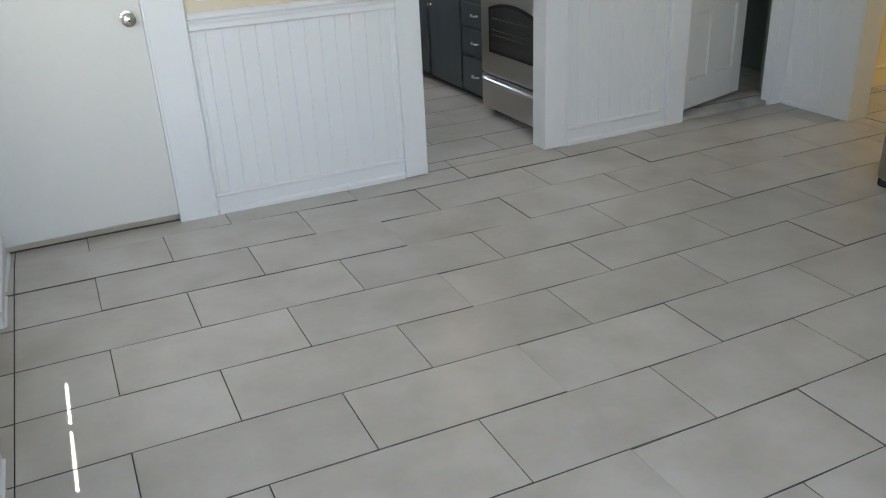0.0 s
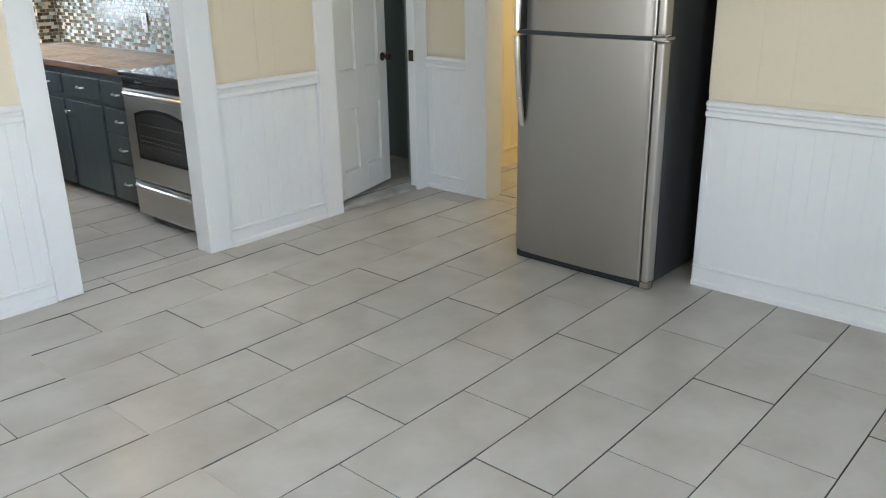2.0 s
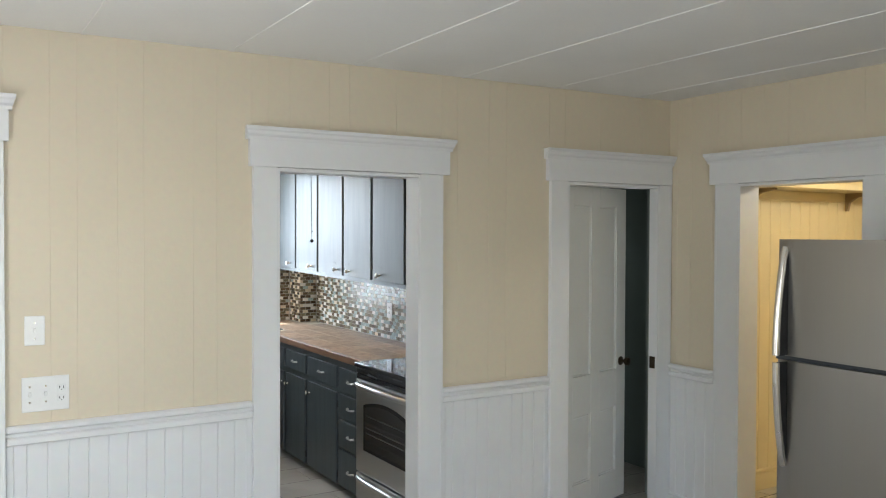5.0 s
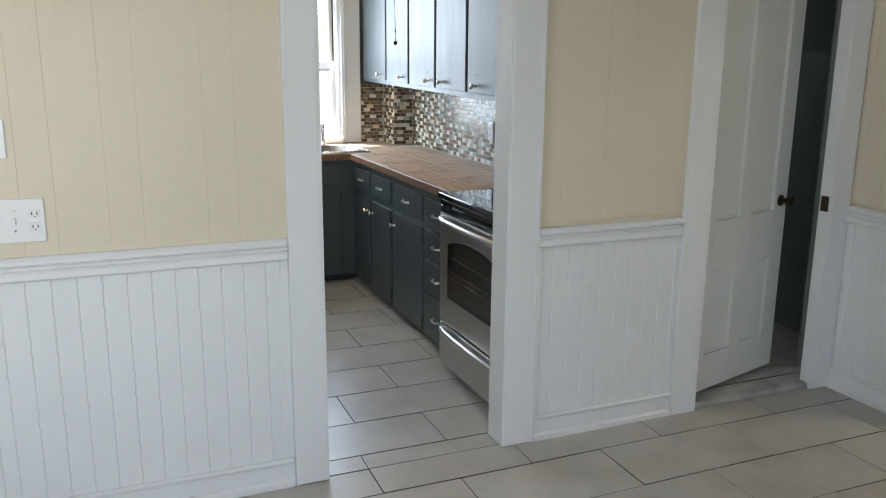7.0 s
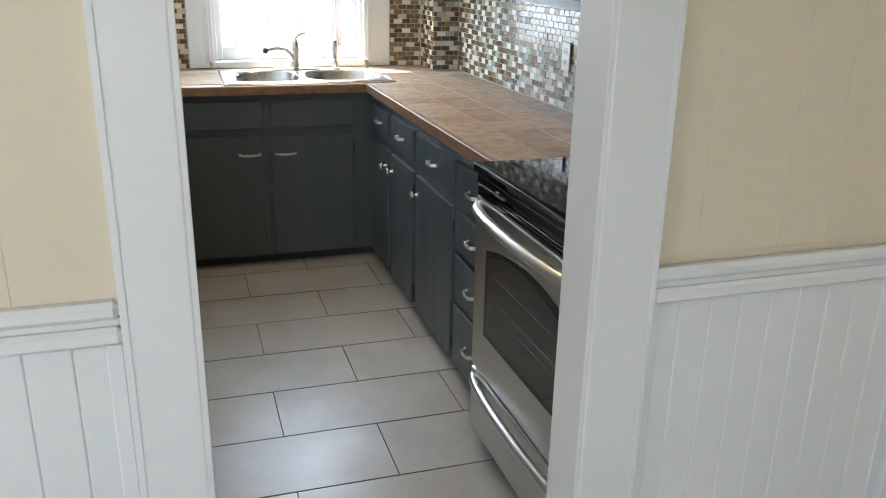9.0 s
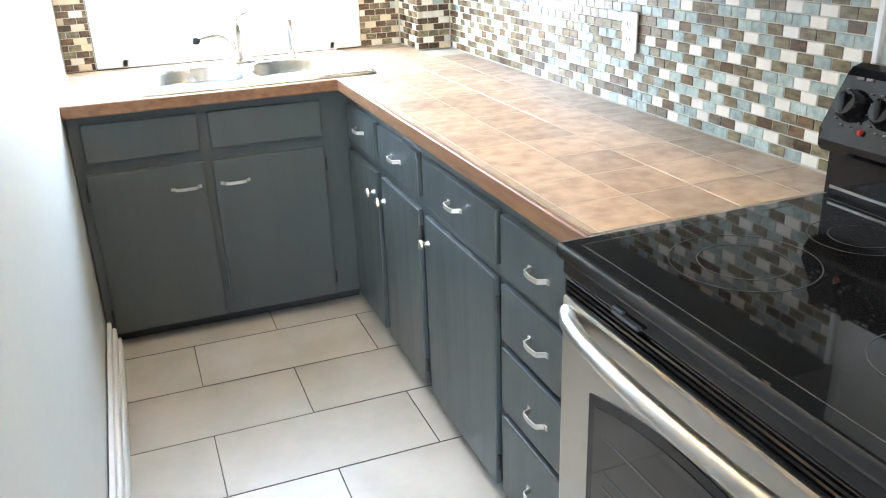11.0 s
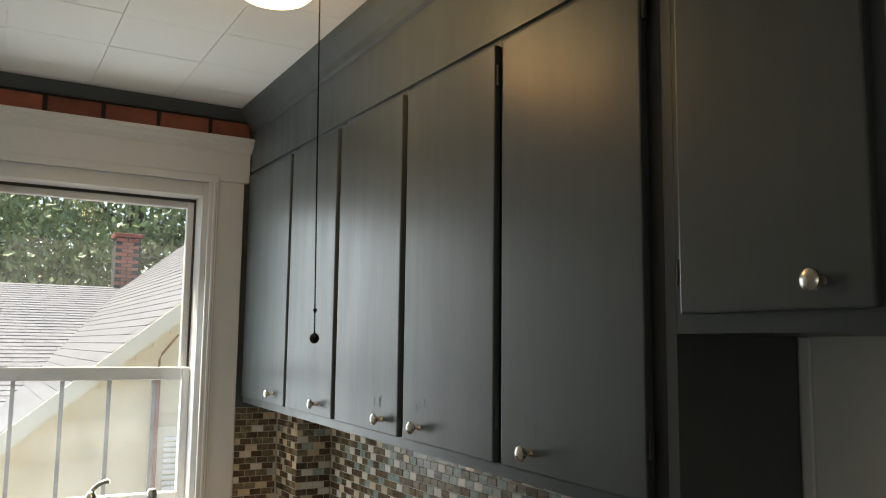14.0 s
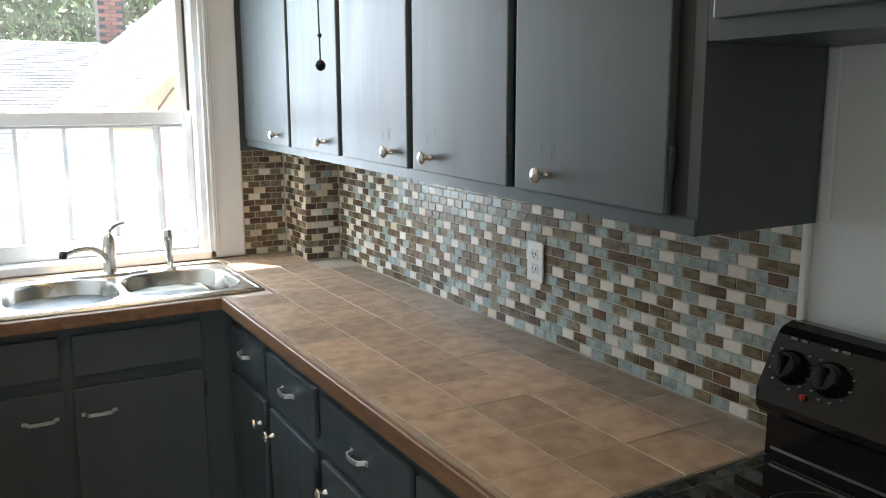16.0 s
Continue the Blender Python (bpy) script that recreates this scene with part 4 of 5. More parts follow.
for x in (2.125, 2.508):
    part("drain", lathe(bmesh.new(), (x, 6.78, zr - 0.169), (0, 0, 1), [(0, 0.04), (0.003, 0.04), (0.004, 0.02)], 20), CHROME, sink)

faucet = thing("faucet", (2.30, 7.005, CT + 0.007), "brushed nickel single-lever kitchen faucet on the sink", "faucet")
FZ = CT + 0.007
bm = bmesh.new()
lathe(bm, (0, 0, 0), (0, 0, 1), [(0, 0.135), (0.004, 0.135), (0.008, 0.128), (0.0115, 0.095), (0.012, 0.01)], 36)
for v in bm.verts:
    v.co = Vector((2.30 + v.co.x, 7.005 + v.co.y * 0.22, FZ + 0.0004 + v.co.z))
part("base_plate", bm, CHROME, faucet, "oval base plate", True)
part("column", lathe(bmesh.new(), (2.30, 7.005, FZ + 0.011), (0.02, 0, 1), [(0, 0.027), (0.012, 0.024), (0.05, 0.022), (0.10, 0.024), (0.125, 0.022), (0.145, 0.013), (0.15, 0.004)], 24), CHROME, faucet, "", True)
spout = part("spout", sweep(bmesh.new(), [(2.295, 7.0, FZ + 0.050), (2.272, 6.978, FZ + 0.088), (2.24, 6.945, FZ + 0.112), (2.20, 6.905, FZ + 0.122), (2.165, 6.87, FZ + 0.122), (2.138, 6.842, FZ + 0.117)], 0.0125, 14), CHROME, faucet, "", True)
part("nozzle", lathe(bmesh.new(), (2.136, 6.840, FZ + 0.126), (-0.2, -0.2, -1), [(0, 0.0115), (0.004, 0.0125), (0.018, 0.0125), (0.023, 0.011), (0.024, 0.003)], 16), DARK_RUBBER, spout, "black plastic nozzle", True)
part("lever", sweep(bmesh.new(), [(2.302, 7.005, FZ + 0.145), (2.308, 7.008, FZ + 0.163), (2.325, 7.008, FZ + 0.180), (2.347, 7.002, FZ + 0.190), (2.362, 6.998, FZ + 0.190)], 0.0085, 12, 0.8), CHROME, faucet, "", True)
spray = thing("side_sprayer", (2.515, 7.005, FZ), "brushed nickel side sprayer on the sink", "sprayer")
part("collar", lathe(bmesh.new(), (2.515, 7.005, FZ + 0.0004), (0, 0, 1), [(0, 0.022), (0.008, 0.022), (0.014, 0.014), (0.03, 0.013)], 16), CHROME, spray, "", True)
part("head", lathe(bmesh.new(), (2.515, 7.005, FZ + 0.03), (-0.05, -0.08, 1), [(0, 0.012), (0.05, 0.013), (0.085, 0.017), (0.115, 0.018), (0.125, 0.012), (0.128, 0.003)], 16), CHROME, spray, "", True)

plate("wall_outlet", lambda u, d, z: (KE - 0.011 - d, u, z), 5.537, 5.608, 1.048, 1.158, ["socket"], "white duplex outlet on the mosaic backsplash")

# ---- stove ----
PRINT = mat("grey_dial_print", (0.20, 0.20, 0.20), 0.4, scale=10)
settle[0] = lambda p: p.z * 0.985
SF, S0, S1 = 2.512, 3.985, 4.742
stove = thing("stove", (2.86, (S0 + S1) / 2, 0), "stainless electric range with a black glass cooktop and oven window", "stove")
part("body", boxed(SF + 0.045, 3.17, S0, S1, 0.03, 0.885, 0.004), BLACK, stove, "black enamel body")
part("cooktop", boxed(SF - 0.012, 3.12, S0, S1, 0.886, 0.914, 0.008, 3), BLACK_GLASS, stove, "black glass cooktop")
for cx, cy, r in ((2.72, 4.54, 0.115), (2.72, 4.19, 0.085), (2.96, 4.54, 0.085), (2.96, 4.19, 0.105)):
    bm = bmesh.new()
    for rr in (r, r * 0.62):
        n = 40
        a = [[bm.verts.new((cx + q * math.cos(2 * math.pi * k / n), cy + q * math.sin(2 * math.pi * k / n), 0.9145)) for k in range(n)] for q in (rr, rr - 0.0022)]
        for k in range(n):
            bm.faces.new((a[0][k], a[0][(k + 1) % n], a[1][(k + 1) % n], a[1][k]))
    part("burner_ring", bm, RING, stove, "thin grey printed ring")
bm = bmesh.new()
for x0, x1, y0, y1 in ((2.532, 2.534, S0 + 0.03, S1 - 0.03), (3.058, 3.060, S0 + 0.03, S1 - 0.03), (2.534, 3.058, S0 + 0.03, S0 + 0.032), (2.534, 3.058, S1 - 0.032, S1 - 0.03)):
    box(bm, x0, x1, y0, y1, 0.9138, 0.9145)
part("glass_border", bm, RING, stove, "thin grey printed border")
latch = boxed(SF - 0.010, SF + 0.004, 4.50, 4.57, 0.856, 0.862, 0.002)
box(latch, SF - 0.006, SF + 0.004, 4.545, 4.575, 0.852, 0.868, 0.002)
part("latch", latch, DARK_RUBBER, stove, "small black door latch")
part("front_band", boxed(SF + 0.0, SF + 0.045, S0 + 0.004, S1 - 0.004, 0.852, 0.884, 0.006, 2), BLACK, stove, "black vent band")
for k in range(3):
    part("vent_slot", boxed(SF - 0.002, SF + 0.006, S0 + 0.02, S1 - 0.02, 0.822 + 0.010 * k, 0.827 + 0.010 * k), BLACK, stove)
DZ0, DZ1 = 0.265, 0.845
door_s = part("oven_door", boxed(SF, SF + 0.043, S0 + 0.004, S1 - 0.004, DZ0, 0.815, 0.008, 2), STEEL_H, stove, "brushed stainless oven door")
part("door_top", boxed(SF + 0.004, SF + 0.043, S0 + 0.004, S1 - 0.004, 0.816, 0.851, 0.004), BLACK, stove, "black top of the oven door")


def arched(bm, y0, y1, z0, z1, rise, x0, x1, n=14):
    pts = [(y0, z0), (y1, z0), (y1, z1)]
    for k in range(1, n):
        u = k / n
        pts.append((y1 + (y0 - y1) * u, z1 + rise * (1 - (2 * u - 1) ** 2)))
    pts.append((y0, z1))
    return prism(bm, pts, "x", x0, x1)


part("window_bezel", arched(bmesh.new(), 4.095, 4.632, 0.406, 0.674, 0.042, SF - 0.0035, SF + 0.002), BLACK, door_s, "black window surround")
part("oven_window", arched(bmesh.new(), 4.115, 4.612, 0.426, 0.659, 0.038, SF - 0.005, SF - 0.003), OVEN_GLASS, door_s, "dark oven glass")
for z in (0.515, 0.545, 0.615):
    part("oven_rack", boxed(SF - 0.0062, SF - 0.0048, 4.15, 4.58, z, z + 0.004), RING, door_s)


def bow_bar(y0, y1, z, out, r):
    pts = []
    for i in range(17):
        u = i / 16
        pts.append((SF + 0.004 - out * math.sin(math.pi * u) ** 0.55, y0 + (y1 - y0) * u, z + 0.012 * math.sin(math.pi * u)))
    return sweep(bmesh.new(), pts, r, 12)


part("handle", bow_bar(S0 + 0.02, S1 - 0.02, 0.785, 0.055, 0.0165), STEEL_H, door_s, "bowed steel bar handle", True)
draw = part("warming_drawer", boxed(SF, SF + 0.043, S0 + 0.004, S1 - 0.004, 0.045, 0.255, 0.008, 2), STEEL_H, stove, "brushed stainless drawer")
part("handle", bow_bar(S0 + 0.02, S1 - 0.02, 0.225, 0.038, 0.014), STEEL_H, draw, "bowed steel bar handle", True)
for y in (S0 + 0.05, S1 - 0.05):
    for x in (SF + 0.08, 3.1):
        part("foot", cyl(bmesh.new(), (x, y, 0), (x, y, 0.031), 0.016, n=10), DARK_RUBBER, stove)
bm = bmesh.new()
prism(bm, [(3.078, 0.915), (3.170, 0.915), (3.170, 1.140), (3.148, 1.157), (3.115, 1.161), (3.094, 1.155), (3.084, 1.142), (3.045, 1.048), (3.036, 1.030), (3.036, 1.018), (3.044, 1.008), (3.078, 1.000)], "y", S0, S1)
bmesh.ops.bevel(bm, geom=[e for e in bm.edges if abs(e.verts[0].co.y - e.verts[1].co.y) < 0.001 and min(v.co.z for v in e.verts) > 1.0], offset=0.009, segments=3, affect="EDGES")
bd = part("control_panel", bm, BLACK, stove, "glossy black back panel")
part("trim_line", boxed(3.0765, 3.0785, S0 + 0.012, S1 - 0.012, 0.928, 0.933), STEEL_H, bd, "thin bright trim line")
RISE = Vector((0.038, 0, 0.092)).normalized()
slant = Vector((-RISE.z, 0, RISE.x))
for y, zc in ((4.690, 1.094), (4.614, 1.094), (4.113, 1.094), (4.037, 1.094)):
    o = Vector((3.036 + (zc - 1.030) * 0.42, y, zc))
    k = part("control_knob", lathe(bmesh.new(), o - slant * 0.003, slant, [(0, 0.030), (0.006, 0.030), (0.010, 0.027), (0.024, 0.025), (0.029, 0.021), (0.030, 0.003)], 28), BLACK, bd, "black control knob", True)
    g = o + slant * 0.030
    part("grip", boxed(g.x - 0.004, g.x + 0.006, y - 0.005, y + 0.005, g.z - 0.018, g.z + 0.018, 0.002), BLACK, k)
    for j in range(10):
        a = radians(-225 + 30 * j)
        c = o + RISE * (0.038 * math.sin(a)) + Vector((0, 0.038 * math.cos(a), 0)) + slant * 0.0005
        part("dial_mark", boxed(c.x - 0.002, c.x + 0.002, c.y - 0.0022, c.y + 0.0022, c.z - 0.0011, c.z + 0.0011), PRINT, bd)
    for e in (-0.010, 0.010):
        c = o + RISE * 0.050 + Vector((0, e, 0))
        part("dial_word", boxed(c.x - 0.003, c.x + 0.001, c.y - 0.006, c.y + 0.006, c.z - 0.002, c.z + 0.002), PRINT, bd)
part("indicator", boxed(3.040, 3.052, 4.648, 4.654, 1.052, 1.060), RED, bd, "small red lamp")
part("clock_panel", prism(bmesh.new(), [(3.042, 1.050), (3.075, 1.128), (3.083, 1.128), (3.050, 1.050)], "y", 4.23, 4.50), BLACK_GLASS, bd)
for j in range(4):
    part("button", boxed(3.040, 3.056, 4.462 - 0.05 * j, 4.485 - 0.05 * j, 1.060, 1.073, 0.002), PRINT, bd)

settle[0] = None

# ---- ceiling lamp with its pull chain ----
cl = thing("ceiling_light", (2.465, 5.60, KC), "round glass ceiling light, lit, with a long pull chain", "ceiling light")
LIT = glow_mat("lit_glass_shade", (1.0, 0.74, 0.36), 2.4)
part("canopy", lathe(bmesh.new(), (2.465, 5.60, KC - 0.0005), (0, 0, -1), [(0, 0.075), (0.02, 0.075), (0.03, 0.06)], 24), PLASTIC_W, cl, "", True)
part("shade", lathe(bmesh.new(), (2.465, 5.60, KC - 0.03), (0, 0, -1), [(0, 0.07), (0.03, 0.10), (0.07, 0.118), (0.105, 0.11), (0.135, 0.08), (0.145, 0.01)], 28), LIT, cl, "glowing cream glass shade", True)
chain = part("pull_chain", cyl(bmesh.new(), (2.572, 5.553, 1.61), (2.56, 5.56, KC - 0.02), 0.0016, n=6), BLACK, cl, "thin dark bead chain")
bm = bmesh.new()
for k in range(110):
    u = k / 110
    bmesh.ops.create_icosphere(bm, subdivisions=1, radius=0.0028, matrix=Matrix.Translation((2.572 - 0.012 * u, 5.553 + 0.007 * u, 1.61 + (KC - 1.63) * u)))
part("bead", bm, BLACK, chain)
part("chain_ball", lathe(bmesh.new(), (2.572, 5.553, 1.615), (0, 0, -1), [(0, 0.003), (0.004, 0.009), (0.012, 0.012), (0.020, 0.009), (0.024, 0.003)], 14), BLACK, chain, "small dark pull ball", True)
part("chain_knot", lathe(bmesh.new(), (2.572, 5.553, 1.672), (0, 0, -1), [(0, 0.002), (0.005, 0.006), (0.011, 0.002)], 10), BLACK, chain)
lamp("ceiling_light_bulb", "POINT", 1.15, (1.0, 0.55, 0.22), pose(2.465, 5.60, KC - 0.22), size=0.06)

# ---- the hall beyond the doorway ----
shelf = thing("closet_shelf", (5.6, 3.7, 1.95), "yellow painted shelf on curved wooden brackets in the hall", "shelf")
part("board", boxed(4.32, 6.99, 3.53, 3.80, 1.945, 1.985, 0.003), YELLOW, shelf)
for x in (4.80, 5.83, 6.75):
    bm = bmesh.new()
    prism(bm, [(3.782, 1.944), (3.59, 1.944), (3.59, 1.934), (3.70, 1.915), (3.755, 1.88), (3.768, 1.82), (3.782, 1.82)], "x", x - 0.013, x + 0.013)
    part("bracket", bm, STRAP, shelf, "tan metal bracket")
part("cleat", boxed(4.32, 6.99, 3.783, 3.80, 1.88, 1.944, 0.003), YELLOW, shelf)
for k in range(26):
    part("wall_board", boxed(4.312 + 0.103 * k + 0.0005, 4.312 + 0.103 * (k + 1) - 0.0005, 3.80, 3.809, 0.13, 2.45, 0.003), YELLOW, wall_hall)
part("base_board", boxed(4.312, 6.99, 3.785, 3.7995, 0, 0.115, 0.004), YELLOW, wall_hall)
part("base_cap", boxed(4.312, 6.99, 3.778, 3.7995, 0.1155, 0.14, 0.006), YELLOW, wall_hall)
hl = thing("hall_light", (5.3, 2.5, 2.45), "small round hall ceiling light, lit", "ceiling light")
part("shade", lathe(bmesh.new(), (5.3, 2.5, 2.4495), (0, 0, -1), [(0, 0.10), (0.03, 0.11), (0.08, 0.08), (0.09, 0.01)], 20), LIT, hl, "glowing glass shade", True)
lamp("hall_bulb", "POINT", 4.6, (1.0, 0.93, 0.82), pose(5.3, 2.5, 2.25), size=0.08)

# ---- outside the window ----
# unseen ground, made pale to bounce warm sun onto the house wall
ground = solid("ground", boxed(-400, 400, 7.6, 900, -3.4, -3.2), BOUNCE_GROUND, "unseen pale ground far below, bouncing sun onto the house", "yard")
rail = thing("porch_railing", (2.3, 7.95, -0.05), "grey metal railing on a porch outside the window", "railing")
part("deck", boxed(0.5, 4.2, 7.42, 8.1, -0.15, -0.05), TRIM_OUT, rail)
for x in (0.6, 4.1):
    part("post", boxed(x - 0.04, x + 0.04, 7.96, 8.04, -3.2, 1.46), TRIM_OUT, rail)
part("top_rail", boxed(0.6, 4.1, 7.98, 8.02, 1.41, 1.44, 0.005), METAL_BAR, rail)
part("bottom_rail", boxed(0.6, 4.1, 7.985, 8.015, 0.08, 0.11), METAL_BAR, rail)
x = 0.847
while x < 4.05:
    part("baluster", boxed(x - 0.009, x + 0.009, 7.991, 8.009, 0.11, 1.41), METAL_BAR, rail)
    x += 0.204

house = thing("house", (5, 15, -3.2), "cream house with grey shingle roofs and a brick chimney", "house")
RZ = lambda x: 1.74 - 1.209 * 0.8 + 0.813 * (x - 1.889 - 0.338 * 0.8)
GY = 12.0
bm = bmesh.new()
prism(bm, [(-0.5, -3.2), (9.5, -3.2), (9.5, RZ(6.0) - 0.813 * 3.5), (6.0, RZ(6.0) - 0.14), (-0.5, RZ(-0.5) - 0.14)], "y", GY + 0.35, GY + 0.5)
for k in range(48):
    z = -3.0 + 0.13 * k
    xa = max(-0.5, 2.16 + (z + 0.13 + 0.14 - RZ(2.16)) / 0.813 + 0.02)
    xb = 9.4 if z < 1 else 12 - xa
    if xb > xa + 0.1:
        prism(bm, [(GY + 0.352, z), (GY + 0.325, z), (GY + 0.345, z + 0.13), (GY + 0.352, z + 0.13)], "x", xa, min(9.4, xb))
part("wall", bm, CREAM, house, "cream lap siding")
bm = bmesh.new()
box(bm, -6, 12, 13.6, 30, -3.2, 0.4)
part("wall", bm, CREAM, house, "cream lap siding")


def slope(bm, o, u, v, nu, nv, su, sv, lift=0.012, cut=None):
    """Courses of shingles on a plane: o + i*u*su + j*v*sv, each course lapped over the lower."""
    o, u, v = Vector(o), Vector(u).normalized(), Vector(v).normalized()
    n = u.cross(v).normalized()
    if n.z < 0:
        n = -n
    for j in range(nv):
        off = random.random() * su
        for i in range(-1, nu):
            a, b = max(0, i * su + off), min(nu * su, (i + 1) * su + off) - 0.008
            if b - a < 0.02:
                continue
            c = o + u * ((a + b) / 2) + v * (j * sv)
            if cut and not cut(c):
                continue
            h = lift + random.uniform(0, 0.006)
            q = [o + u * a + v * (j * sv) + n * h, o + u * b + v * (j * sv) + n * h, o + u * b + v * ((j + 1) * sv + 0.02) + n * 0.002, o + u * a + v * ((j + 1) * sv + 0.02) + n * 0.002]
            q2 = [o + u * a + v * (j * sv), o + u * b + v * (j * sv)]
            vs = [bm.verts.new(p) for p in q + q2]
            bm.faces.new(vs[:4])
            bm.faces.new((vs[0], vs[4], vs[5], vs[1]))
    return bm


random.seed(9)
# main roof: its ridge runs along x
MY, MZ, MS = 22.6, 2.77, 0.24
L = math.hypot(1, MS)
bm = bmesh.new()
prism(bm, [(MY, MZ - 0.02), (13.0, MZ - 0.02 - MS * (MY - 13.0)), (13.0, MZ - 0.2 - MS * (MY - 13.0)), (MY, MZ - 0.3), (31, MZ - 2.2), (31, MZ - 2.0)], "x", -8, 12)
part("roof", bm, SHINGLE, house, "dark grey roof deck")
bm = bmesh.new()
slope(bm, (-3, 13.0, MZ - MS * (MY - 13.0)), (1, 0, 0), (0, 1, MS), 40, 44, 0.3, 0.225)
part("shingles", bm, SHINGLE, house, "weathered grey asphalt shingles")["kind"] = "stuff"
# cross gable: its slope falls to -x
X0 = 1.2
bm = bmesh.new()
prism(bm, [(X0, RZ(X0) - 0.02), (6.0, RZ(6.0) - 0.02), (10.8, RZ(1.2) - 0.02), (10.8, RZ(1.2) - 0.14), (6.0, RZ(6.0) - 0.14), (X0, RZ(X0) - 0.14)], "y", GY + 0.02, 22.0)
part("roof", bm, SHINGLE, house, "grey roof deck of the gable")
bm = bmesh.new()
slope(bm, (X0, GY, RZ(X0)), (0, 1, 0), (1, 0, 0.813), 34, 44, 0.3, 0.14, 0.007)
part("shingles", bm, SHINGLE, house, "weathered grey asphalt shingles")["kind"] = "stuff"
bm = bmesh.new()
prism(bm, [(X0 - 0.1, RZ(X0 - 0.1) - 0.16), (6.0, RZ(6.0) - 0.16), (6.0, RZ(6.0) + 0.005), (X0 - 0.1, RZ(X0 - 0.1) + 0.005)], "y", GY - 0.03, GY + 0.02)
part("rake_board", bm, CREAM_TRIM, house, "white rake board")
bm = bmesh.new()
prism(bm, [(X0, RZ(X0) - 0.19), (6.0, RZ(6.0) - 0.19), (6.0, RZ(6.0) - 0.14), (X0, RZ(X0) - 0.14)], "y", GY + 0.02, GY + 0.36)
part("soffit", bm, CREAM_TRIM, house, "white soffit board")
part("downpipe", sweep(bmesh.new(), [(3.51, GY + 0.28, -3.2), (3.51, GY + 0.28, 1.30)], 0.034, 8), DOWNPIPE, house, "rust-brown downpipe")
part("conduit", sweep(bmesh.new(), [(3.525, GY + 0.29, 1.25), (3.525, GY + 0.29, 1.43), (3.545, GY + 0.29, 1.48), (3.70, GY + 0.29, 1.68)], 0.011, 6), WOOD_EDGE, house, "thin brown conduit")
w = part("window", boxed(3.545, 4.45, GY + 0.30, GY + 0.36, -0.65, 0.775), CREAM_TRIM, house)
for k in range(24):
    bm = bmesh.new()
    z = -0.58 + 0.053 * k
    prism(bm, [(GY + 0.299, z), (GY + 0.270, z + 0.004), (GY + 0.276, z + 0.036), (GY + 0.299, z + 0.04)], "x", 3.60, 4.10)
    part("shutter_slat", bm, TRIM_OUT, w)
ch = part("chimney", boxed(4.46, 4.96, 22.5, 23.0, 2.2, 3.86), MORTAR, house, "red brick chimney")
bm_full = boxed(-0.11, 0.11, -0.01, 0.01, -0.034, 0.034)
brick_me = mesh_of("chimney_brick", bm_full, BRICK)
for j in range(21):
    for i in range(3):
        x = 4.46 + 0.115 + 0.24 * i - (0.12 if j % 2 else 0)
        if x < 4.56 or x > 4.87:
            continue
        piece("brick", brick_me, ch, (x, 22.495, 2.24 + 0.078 * j))
part("chimney_cap", boxed(4.42, 5.0, 22.46, 23.04, 3.86, 3.95, 0.01), BRICK, ch)

# trees behind the house
def tree(at, h, r, seed, leaves):
    random.seed(seed)
    t = thing("tree", at, "tall leafy deciduous tree behind the house", "tree", "trees behind the house")
    bm = bmesh.new()
    at = Vector(at)
    sweep(bm, [at, at + Vector((0.1, 0, h * 0.25)), at + Vector((-0.1, 0.1, h * 0.5)), at + Vector((0.1, 0, h * 0.8))], 0.3, 8)
    limbs = []
    for k in range(16):
        a, z = random.uniform(0, 6.28), h * random.uniform(0.28, 0.75)
        e = Vector((math.cos(a) * r * random.uniform(0.5, 0.95), math.sin(a) * r * random.uniform(0.5, 0.95), random.uniform(0.5, 2.5)))
        s = at + Vector((0, 0, z))
        sweep(bm, [s, s + e * 0.5 + Vector((0, 0, 0.2)), s + e], 0.07, 6)
        limbs += [s + e * 0.6, s + e]
    part("trunk", bm, BARK, t)
    clumps = limbs + [at + Vector((random.gauss(0, r * 0.5), random.gauss(0, r * 0.5), h * random.uniform(0.3, 1.0))) for _ in range(40)]
    verts, faces = [], []
    for k in range(leaves):
        c = random.choice(clumps)
        p = c + Vector((random.gauss(0, 0.75), random.gauss(0, 0.75), random.gauss(0, 0.6)))
        s = random.uniform(0.07, 0.16)
        q = Euler((random.uniform(0, 6.3), random.uniform(0, 6.3), random.uniform(0, 6.3))).to_matrix()
        i = len(verts)
        verts += [p + q @ Vector(w) * s for w in ((-1, 0, 0), (0, -0.55, 0.1), (1, 0, 0), (0, 0.55, 0.1))]
        faces.append((i, i + 1, i + 2, i + 3))
    me = bpy.data.meshes.new("crown")
    me.from_pydata([v - at for v in verts], [], faces)
    me.materials.append(LEAF)
    c = new("crown", me)
    c.parent = t
    return t


for at, h, r, s, n in (((0.5, 31, -3.2), 13, 4.2, 21, 15000), ((6.5, 33, -3.2), 14, 4.5, 22, 15000), ((12, 31, -3.2), 12, 4.0, 23, 9000), ((-5, 33, -3.2), 14, 4.5, 24, 9000), ((3, 40, -3.2), 16, 5, 25, 12000)):
    tree(at, h, r, s, n)

